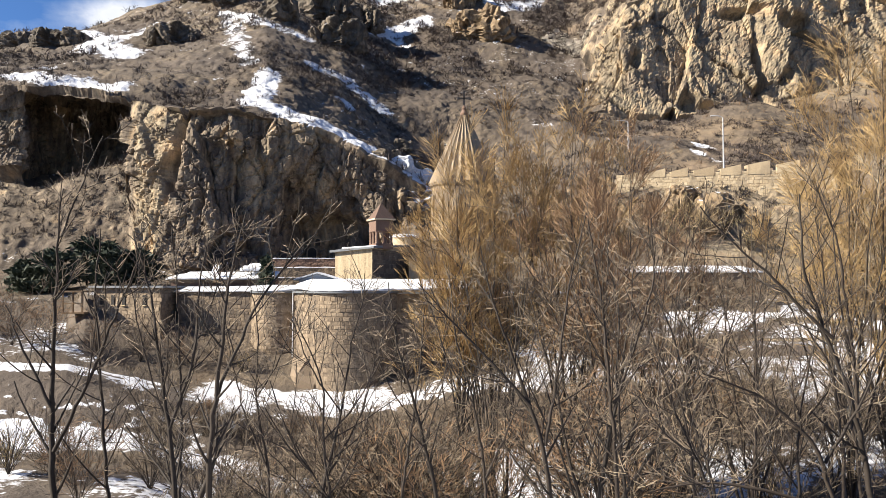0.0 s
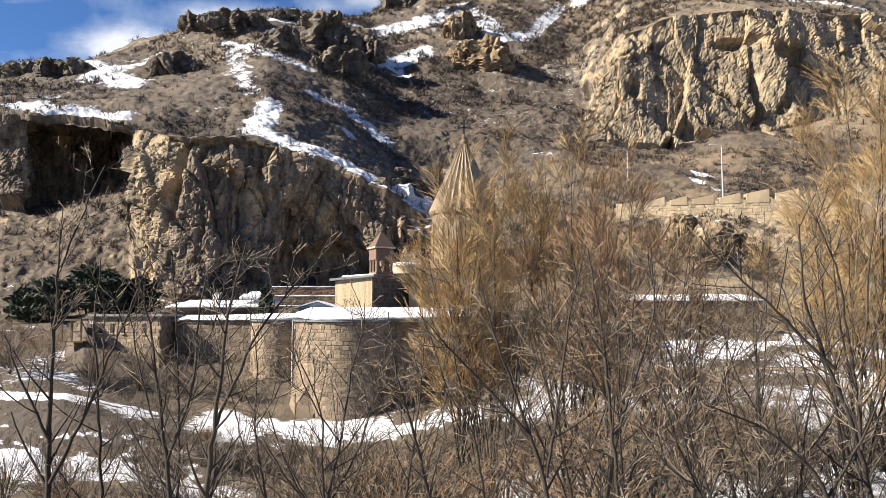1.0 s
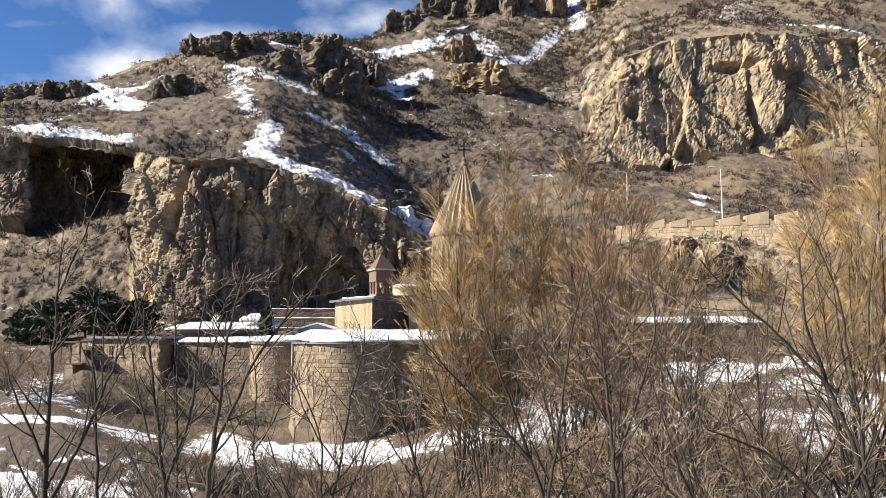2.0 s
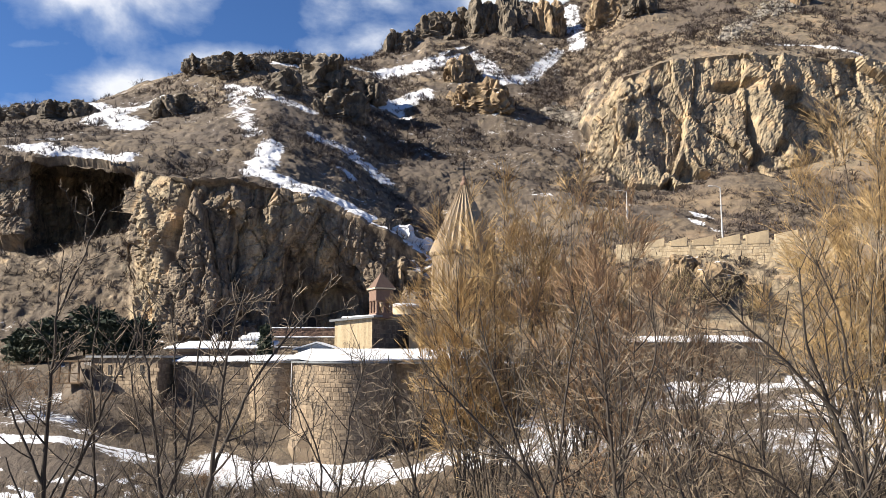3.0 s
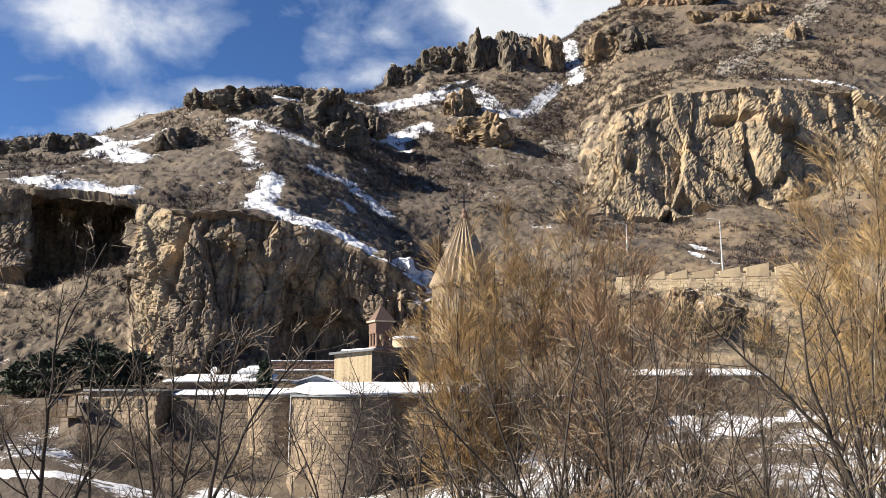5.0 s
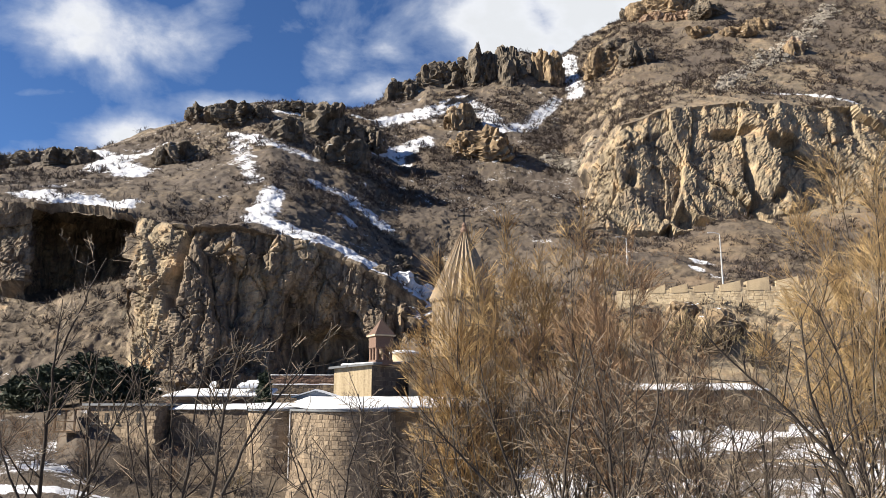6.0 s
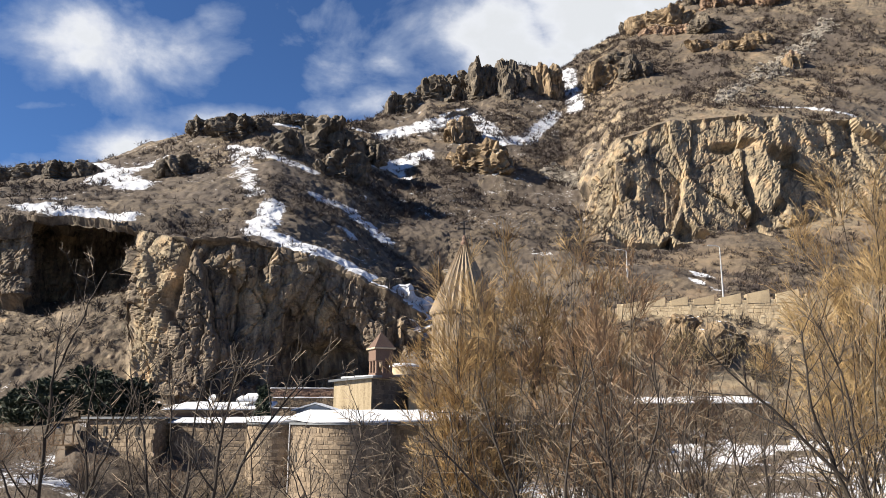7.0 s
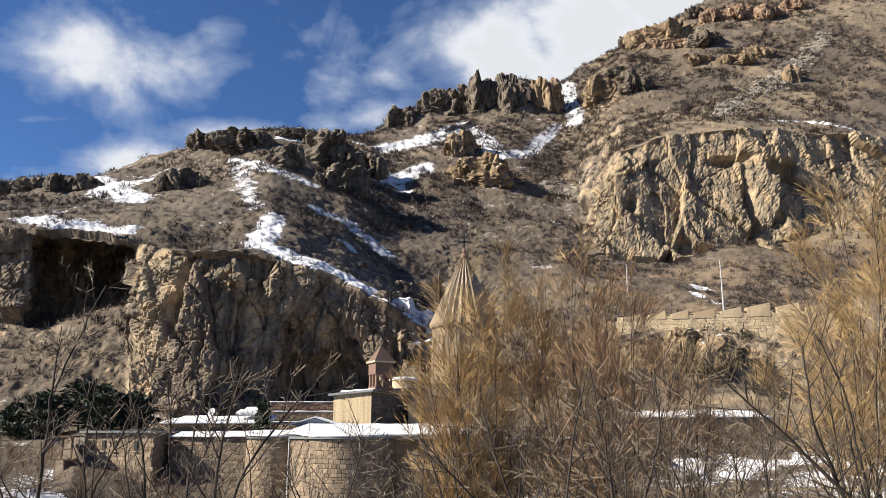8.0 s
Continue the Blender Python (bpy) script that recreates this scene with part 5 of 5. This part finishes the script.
near_tree(9, 15, [(0.06, [(4.89, -3.62), (4.76, -1.71), (4.56, -0.43), (4.09, 0.54), (3.88, 1.3)])], "bare sapling with a crooked stem among brush")
near_tree(10, 15, [(0.06, [(-0.04, -3.62), (-0.15, -2.14), (-0.53, -0.64), (-0.91, 0.65), (-1.03, 1.74)])], "thin bare sapling bending over the brush")

near_tree(11, 18, [(0.16, [(-5.4, -6.2), (-5.5, -3.9), (-5.65, -3.3), (-5.85, -2.85)]), (0.10, [(-5.6, -3.35), (-5.45, -2.9), (-5.2, -2.3), (-5.15, -1.2)])], "stout pollarded tree stump with snow in its fork", 0.8)
rng = random.Random(5)
for i, (x, y, top, lean, r) in enumerate([(-5.2, 15.5, 2.9, -0.3, 0.05), (-2.2, 14, 1.6, 0.6, 0.045), (-0.9, 17, 1.2, 0.5, 0.05), (0.9, 16, 1.9, -0.7, 0.06), (3.9, 16.5, 2.4, -0.3, 0.06),
                                          (5.0, 14.5, 1.6, -0.9, 0.055), (7.6, 15, 3.0, -0.4, 0.06), (8.9, 16.5, 3.4, -0.5, 0.07), (4.3, 12, 0.3, -0.8, 0.045), (6.9, 17.5, 2.2, 0.3, 0.06), (-3.9, 17.5, 1.9, -0.4, 0.05), (-1.6, 12.5, 0.9, -0.5, 0.04), (5.9, 13.5, 1.0, 0.5, 0.05)]):
    g = ground_at(x, y)
    p = [(x + lean * w ** 1.6 * 1.2 + rng.uniform(-0.12, 0.12), g + (top - g) * w) for w in (0, 0.3, 0.55, 0.8, 1.0)]
    side = 1 if rng.random() < 0.5 else -1
    fork = [p[1], (p[1][0] + side * 0.6, p[1][1] + (top - g) * 0.22), (p[1][0] + side * 1.0, p[1][1] + (top - g) * 0.5)]
    fork_b = [p[2], (p[2][0] - side * 0.55, p[2][1] + (top - g) * 0.15), (p[2][0] - side * 0.9, p[2][1] + (top - g) * 0.34)]
    near_tree(60 + i, y, [(r, p), (r * 0.55, fork), (r * 0.45, fork_b)], "young bare tree with dark stems and pale twigs", 1.3)


def bare_tree(seed, height, spread, stems, mat, label, bark=None, thick=0.10, least=0.012, counts=(9, 7, 4), angle=(22, 50), fork=0.25, up=0.5, bow=1.0, shoot=(0.16, 0.34), name="bare_tree", category="tree", group="bare trees in the valley", steps=10, wild=0.06, low=0.0):
    """A many-stemmed tree: stems that fan out from the foot, branches, twigs and tips; its foot is at the origin."""
    g = np.random.default_rng(seed)
    k, a = np.sqrt((np.arange(stems) + g.random(stems)) / stems), np.arange(stems) * 2.4 + g.uniform(-0.5, 0.5, stems)
    h = height * (1 - 0.28 * k ** 3) * g.uniform(0.84, 1.0, stems)
    w = np.linspace(0, 1, steps + 1)[None, :, None]
    tip = np.stack([spread * k * np.cos(a), spread * k * np.sin(a), h], 1)[:, None]
    lines = np.concatenate([tip[:, :, :2] * w ** bow, tip[:, :, 2:] * w], 2) * np.array([1, 1, 1.0])
    wob = np.cumsum(g.normal(0, 0.012 * height ** 0.6, lines.shape), 1) * np.array([1, 1, 0.3])
    lines = lines + wob - wob[:, :1]
    rad_ = np.stack([thick * g.uniform(0.45, 1.0, stems), np.full(stems, least * 1.1)], 1)
    one = side_shoots(g, lines, rad_, counts[0], fork, angle, (shoot[0] * height, shoot[1] * height), up, wild, 6, least * 1.15, 0.5)
    two = side_shoots(g, *one, counts[1], 0.12, angle, (shoot[0] * height * 0.42, shoot[1] * height * 0.5), up * 0.8, wild, 4, least)
    three = side_shoots(g, *two, counts[2], 0.1, angle, (shoot[0] * height * 0.2, shoot[1] * height * 0.26), up * 0.5, wild, 2, least * 0.85)
    t = thing(name, (0, 0, 0), label, category, group)
    part("trunk", joined_tubes("trunk", [(lines, rad_), one], bark or M_BARK, 5), bark or M_BARK, t)
    part("crown", joined_tubes("crown", [two, three], mat), mat, t)
    return t


def stand(tree, x, y, turn=0.0, scale=1.0):
    tree.matrix_world = pose(x, y, ground_at(x, y) - 0.15, 0, 0, turn) @ Matrix.Scale(scale, 4)
    return tree


def put_copy(tree, x, y, turn, scale):
    c = copy_thing(tree, pose(x, y, ground_at(x, y) - 0.15, 0, 0, turn))
    c.scale = (scale, scale, scale)
    return c


# golden willows behind, darker spreading trees before them
WILLOW = dict(counts=(12, 8, 4), angle=(16, 48), fork=0.36, up=0.34, bow=1.35, shoot=(0.09, 0.21), thick=0.085, least=0.0088, wild=0.045)
stand(bare_tree(21, 18.0, 3.2, 13, M_GOLD, "tall bare willow with fine golden twigs", **WILLOW), 2.0, 34)
stand(bare_tree(22, 18.7, 3.3, 14, M_GOLD, "tall bare willow with dense golden twigs", **WILLOW), 5.7, 36)
stand(bare_tree(31, 16.4, 2.1, 10, M_GOLD, "bare willow with golden twigs and a narrow crown", **WILLOW), 0.75, 33)
stand(bare_tree(23, 16.2, 3.0, 10, M_RUST, "bare tree with rust-coloured upright shoots", **WILLOW), 6.4, 29)
stand(bare_tree(30, 13.2, 3.0, 7, M_RUST, "bare tree with red-brown shoots", **WILLOW), 9.4, 31)
stand(bare_tree(25, 22.0, 5.0, 16, M_GOLD, "tall bare willow with ochre twigs on the bank", **{**WILLOW, "least": 0.0098}), 21.6, 38)
stand(bare_tree(32, 16.8, 3.8, 11, M_GOLD, "bare ochre willow leaning over the bank", **WILLOW), 18.2, 35)
stand(bare_tree(26, 17.5, 3.0, 4, M_PALE, "bare tree with pale whitish limbs", bark=M_PALE, **{**WILLOW, "counts": (7, 5, 3), "angle": (25, 55)}), 19.2, 37)
SPREAD = dict(counts=(7, 5, 2), angle=(28, 62), fork=0.2, up=0.12, bow=1.15, shoot=(0.16, 0.36), thick=0.062, least=0.0088, wild=0.05)
stand(bare_tree(24, 11.2, 3.4, 7, M_BROWN, "grey-brown bare tree with steep dark limbs", **SPREAD), 1.9, 25)
stand(bare_tree(27, 9.6, 3.4, 7, M_BROWN, "bare grey-brown tree with crossing branches", **SPREAD), 5.6, 22)
stand(bare_tree(29, 10.6, 3.6, 7, M_BROWN, "bare brown tree with crossing branches", **SPREAD), 9.4, 24)
stand(bare_tree(35, 7.0, 3.0, 6, M_BROWN, "low bare tree with tangled crossing twigs", **SPREAD), 3.4, 17.5)

# thickets across the valley floor: a few kinds of bush, each standing many times
BUSH = dict(counts=(6, 4, 2), angle=(20, 60), fork=0.15, up=0.15, bow=1.3, shoot=(0.20, 0.45), thick=0.024, least=0.0085, wild=0.07, steps=7, group="thicket bushes", name="bare_bush", category="bush")
KINDS = [bare_tree(41, 3.2, 2.3, 12, M_BROWN, "dense brown thicket bush without leaves", **BUSH),
         bare_tree(42, 4.4, 2.6, 12, M_BROWN, "tall grey-brown thicket bush without leaves", **{**BUSH, "thick": 0.035}),
         bare_tree(43, 3.8, 2.0, 12, M_RUST, "rust-brown thicket bush without leaves", **BUSH),
         bare_tree(44, 4.0, 2.2, 9, M_TWIG, "pale grey bare bush with crossing shoots", **BUSH),
         bare_tree(45, 2.4, 1.3, 34, M_STRAW, "straw-coloured clump of dry reeds and shoots", **{**BUSH, "name": "dry_clump", "category": "dry grass", "counts": (3, 2, 1), "thick": 0.012, "angle": (10, 30), "up": 0.4})]
rng = random.Random(77)
SPOTS = []
for k in range(len(KINDS)):
    SPOTS.append((KINDS[k], -3.0 + 5.5 * k, 44.0 + k, 0.0, 1.0))
while len(SPOTS) < 135:
    y = rng.uniform(20, 53)
    x = rng.uniform(-0.60, 0.60) * y
    right = x / y
    if right < -0.12 and rng.random() < 0.2 or (right < 0.0 and 50 < y):
        continue
    if right < -0.28 and 38 < y < 50 and rng.random() < 0.6:
        continue
    if right < -0.1 and y < 40 and rng.random() < (0.92 if right < -0.3 else 0.7):
        continue
    if right > 0.0 and y < 34 and rng.random() < 0.85:
        continue
    if open_snow(np.array([[x, y, 0.0]]))[0] > rng.random() * 0.8:
        continue
    if 0 < x < 15 and y > 40 and rng.random() < 0.45:
        continue
    kind = KINDS[rng.choices(range(5), (4, 4, 0.8, 2, 1))[0]]
    tall = 0.6 + 0.5 * rng.random() + (0.2 if right > 0.02 and y < 40 else 0.0)
    SPOTS.append((kind, x, y, rng.uniform(0, 360), tall))
for i, (kind, x, y, turn, s) in enumerate(SPOTS):
    if i < len(KINDS):
        stand(kind, x, y, turn, s)
    else:
        put_copy(kind, x, y, turn, s)
for i in range(34):
    x = rng.uniform(-30, -4)
    put_copy(KINDS[rng.choice((0, 0, 2, 3, 1))], x if x > -16 else x + 12, rng.uniform(50.5, 53), rng.uniform(0, 360), rng.uniform(0.4, 0.62))
# bushes against the walls and on the terraces
for x, y, k, s in [(-3.0, 62.5, 1, 1.2), (0.5, 64.5, 1, 1.4), (3.5, 65.0, 2, 1.4), (7.0, 66.0, 1, 1.3), (10.5, 66.5, 0, 1.5), (14, 68, 2, 1.2), (-19.5, 67.0, 0, 1.0), (-22.5, 66.5, 2, 0.9), (-26, 67, 1, 0.9),
                   (-29.5, 66.5, 2, 0.9), (-33, 66, 2, 1.1), (-36.5, 66, 2, 1.2), (-40, 68, 0, 1.2), (-17, 66.0, 4, 0.9), (26, 76, 1, 1.0), (21, 75.5, 2, 1.0), (31, 76, 0, 1.0), (36, 74, 2, 1.2), (41, 74, 1, 1.2),
                   (26, 87, 4, 1.8), (29, 87.5, 4, 1.9), (32, 88, 4, 1.7), (28, 90, 4, 1.8), (34, 86, 4, 1.4), (20, 88, 2, 1.4), (24, 90, 2, 1.3), (37, 86, 0, 1.4), (42, 88, 1, 1.4), (47, 86, 2, 1.6), (16, 88, 1, 1.6)]:
    put_copy(KINDS[k], x, y, rng.uniform(0, 360), s)


AREA = np.linalg.norm(np.cross(np.gradient(GRID, axis=1), np.gradient(GRID, axis=0)), axis=2)


# shrubs over the hillside: rounded tangles of short twigs
def shrub_field(name, count, keep, mat, label, seed, size=(0.8, 2.2), blades=16, width=0.045, span=(8.2, 17.9), tuft=0.8):
    g = np.random.default_rng(seed)
    cols = np.where(np.abs(PHI) < 0.62)[0]
    rows_ = np.where((STEP > span[0]) & (STEP < span[1]))[0]
    share = AREA[np.ix_(rows_, cols)].reshape(-1)
    k = np.searchsorted(np.cumsum(share), g.random(count * 8) * share.sum())
    k = np.minimum(k, len(share) - 1)
    i, j = rows_[k // len(cols)], cols[k % len(cols)]
    p, nz = GRID[i, j], NRM[i, j, 2]
    rad_ = np.hypot(p[:, 0], p[:, 1])
    ok = keep(p, nz, rad_, g.random(len(p))) & ((SNOW[i, j] < 0.35 + 0.95 * g.random(len(p))) | (rad_ < 96))
    p = p[ok][:count]
    n = len(p)
    s = g.uniform(size[0], size[1], n) * (0.7 + 0.3 * g.random(n))
    a, lean = g.uniform(0, 2 * np.pi, (n, blades)), np.arccos(g.uniform(0.12, 1.0, (n, blades)))
    reach = s[:, None] * g.uniform(0.55, 1.0, (n, blades))
    out = np.stack([np.sin(lean) * np.cos(a), np.sin(lean) * np.sin(a), np.cos(lean) * 0.85], 2) * reach[:, :, None]
    base = p[:, None] + out * g.uniform(0.0, tuft, (n, blades, 1)) - np.array([0, 0, 0.15])
    tip = base + out * (1 - tuft * 0.45) * g.uniform(0.5, 1.0, (n, blades, 1)) + g.normal(0, 0.16 * tuft, (n, blades, 3)) * s[:, None, None]
    w = width * s[:, None, None] * np.stack([np.cos(a + 1.57), np.sin(a + 1.57), 0 * a], 2)
    v = np.stack([base - w, base + w, tip], 2).reshape(-1, 3)
    f = np.arange(len(v)).reshape(-1, 3)
    return tagged(new(name, mesh_of(name, v, f, mat)), label, "shrubs", kind="stuff")


def on_slope(p, nz, r, u):
    dens = np.clip(0.55 + 1.2 * fbm(p, 0.06, 3, 91), 0.05, 1)
    gully = np.exp(-((p[:, 0] / p[:, 1] - 0.15) / 0.28) ** 2) + 0.8 * ((p[:, 0] < -38) & (r < 128))
    return (nz > 0.42) & (u < dens * (0.45 + 0.75 * np.minimum(gully, 1))) & (r > 98)


shrub_field("near_slope_shrubs", 16000, lambda p, nz, r, u: on_slope(p, nz, r, u) & (r < 185), M_SHRUB, "dark leafless shrubs on the lower slopes", 101, (0.7, 2.0), 36, 0.042)
shrub_field("hillside_shrubs", 25000, lambda p, nz, r, u: on_slope(p, nz, r, u) & (r > 180), M_SHRUB, "dark leafless shrubs scattered over the high slopes", 102, (1.0, 2.8), 30, 0.055)
shrub_field("dry_grass", 4000, lambda p, nz, r, u: (nz > 0.5) & (u < np.clip(0.3 + fbm(p, 0.08, 3, 95), 0, 1)) & (r > 96) & (r < 320), M_STRAW, "short tufts of dry straw-coloured grass", 103, (0.25, 0.6), 9, 0.08)
shrub_field("reddish_shrubs", 450, lambda p, nz, r, u: (p[:, 0] > 26) & (r < 185) & (r > 104) & (nz > 0.6), M_RUST, "reddish leafless shrubs along the upper road", 105, (1.2, 2.6), 50, 0.013)

shrub_field("valley_undergrowth", 15000, lambda p, nz, r, u: (r > 24) & (fbm(p, 0.12, 3, 81) < np.where(r < 50, -0.07, 0.3)) & (open_snow(p) < u * 0.9) & ~((p[:, 1] > 54) & (p[:, 1] < 61) & (p[:, 0] < 8)), M_BROWN,
            "low brown undergrowth of dead stems and brambles", 107, (0.5, 1.3), 16, 0.017, (2.2, 8.2))
shrub_field("rusty_undergrowth", 500, lambda p, nz, r, u: (r > 24) & (fbm(p, 0.08, 2, 99) > 0.0) & (fbm(p, 0.12, 3, 81) < np.where(r < 50, -0.07, 0.3)) & (open_snow(p) < u * 0.9) & ~((p[:, 1] > 54) & (p[:, 1] < 61) & (p[:, 0] < 8)), M_RUST,
            "rust-coloured dead bracken in the valley", 109, (0.5, 1.2), 18, 0.017, (2.2, 8.2))
shrub_field("bank_grass", 2600, lambda p, nz, r, u: (p[:, 0] > 14) & (r > 74), M_STRAW, "tall dry straw-coloured grass on the sunny bank", 111, (0.4, 1.2), 16, 0.012, (6.4, 9.2))

# dark evergreens by the court and on the bank beyond the lodge
def evergreen(seed, x, y, h, w, label, n=900, cone=True):
    g = np.random.default_rng(seed)
    t = thing("evergreen", (x, y, ground_at(x, y) - 0.1), label, "tree", "dark evergreens")
    v, f = tubes([(0, 0, 0)], [(0, 0, h * 0.9)], [0.12], [0.03], 6)
    part("trunk", mesh_of("trunk", v, f, M_BARK), M_BARK, t)
    z = g.uniform(0.08, 1.0, n) ** 0.9
    r = w * ((1 - z) ** 0.7 if cone else np.sqrt(np.clip(1 - (z * 1.6 - 0.6) ** 2, 0.05, 1))) * np.sqrt(g.uniform(0.15, 1, n)) * (0.8 + 0.3 * np.sin(z * 23 + g.uniform(0, 6)))
    a = g.uniform(0, 2 * np.pi, n)
    c = np.stack([r * np.cos(a), r * np.sin(a), z * h], 1)
    tri = c[:, None] + g.normal(0, 0.22, (n, 3, 3)) + np.stack([0.25 * np.cos(a), 0.25 * np.sin(a), np.full(n, 0.1)], 1)[:, None] * np.array([0.0, 0.0, 1.0])[None, :, None]
    v = tri.reshape(-1, 3)
    part("crown", mesh_of("crown", v, np.arange(len(v)).reshape(-1, 3), M_LEAF), M_LEAF, t)


evergreen(1, -17.2, 75.4, 4.2, 0.95, "slim dark evergreen in the snowy court")
for i, (x, y, h, w) in enumerate([(-42.5, 84, 4.6, 2.6), (-39.5, 86, 5.4, 2.8), (-36.5, 85, 4.8, 2.6), (-34.0, 87, 4.2, 2.4), (-45.5, 85, 3.6, 2.2)]):
    evergreen(10 + i, x, y, h, w, "broad dark juniper on the bank beyond the lodge", 1500, False)
# ---- stonework, last because there is so much of it ----
random.seed(9)
face_stones(tower, stone_courses(FRONT + ROUND, -7.4, 1.25, 0.30, seed=11), M_STONE, 300, lambda s: s[0][1] < 66.0 and s[0][2] > -2.6 and s[0][0] < -6.8)
face_stones(tower_b, stone_courses(arc(-14.9, 70.6, 2.4, 180, 360, 20), -7.2, 1.25, 0.30, seed=12), M_STONE, 150, lambda s: s[0][2] > -5 and s[0][0] < -14)
face_stones(curtain, stone_courses([(-24.5, 71.8), (-16.4, 69.6)], -7.0, 1.3, 0.34, seed=13), M_STONE)
face_stones(curtain_b, stone_courses([(-4.1, 67.2), (18.0, 72.0)], -6.5, 1.2, 0.45, seed=14), M_STONE)
face_stones(lodge, stone_courses([LODGE[0], LODGE[1], LODGE[2]], -5.5, 1.7, 0.34, seed=15), M_STONE)
face_stones(upper, stone_courses([(19.0, 78.0), (32.0, 78.0)], -1.2, 3.25, 0.4, seed=16), M_STONE)
face_stones(terrace_b, stone_courses([(14.5, 64.4), (34.0, 63.6)], -4.8, -2.4, 0.4, seed=17), M_PALESTONE)
face_stones(path_wall, stone_courses([(-9.8, 54.0), (-9.6, 51.6), (-7.6, 51.2), (-7.0, 53.6)], -10.8, -8.0, 0.42, seed=18), M_STONE)
face_stones(rampart, stone_courses([(23.2, RAMP(23.2)), (49.5, RAMP(49.5))], 11.6, 16.9, 0.42, seed=19), M_PALESTONE)
face_stones(vestry, stone_courses([VP[1], VP[2]], 1.3, 5.9, 0.45, seed=20), M_STONE)
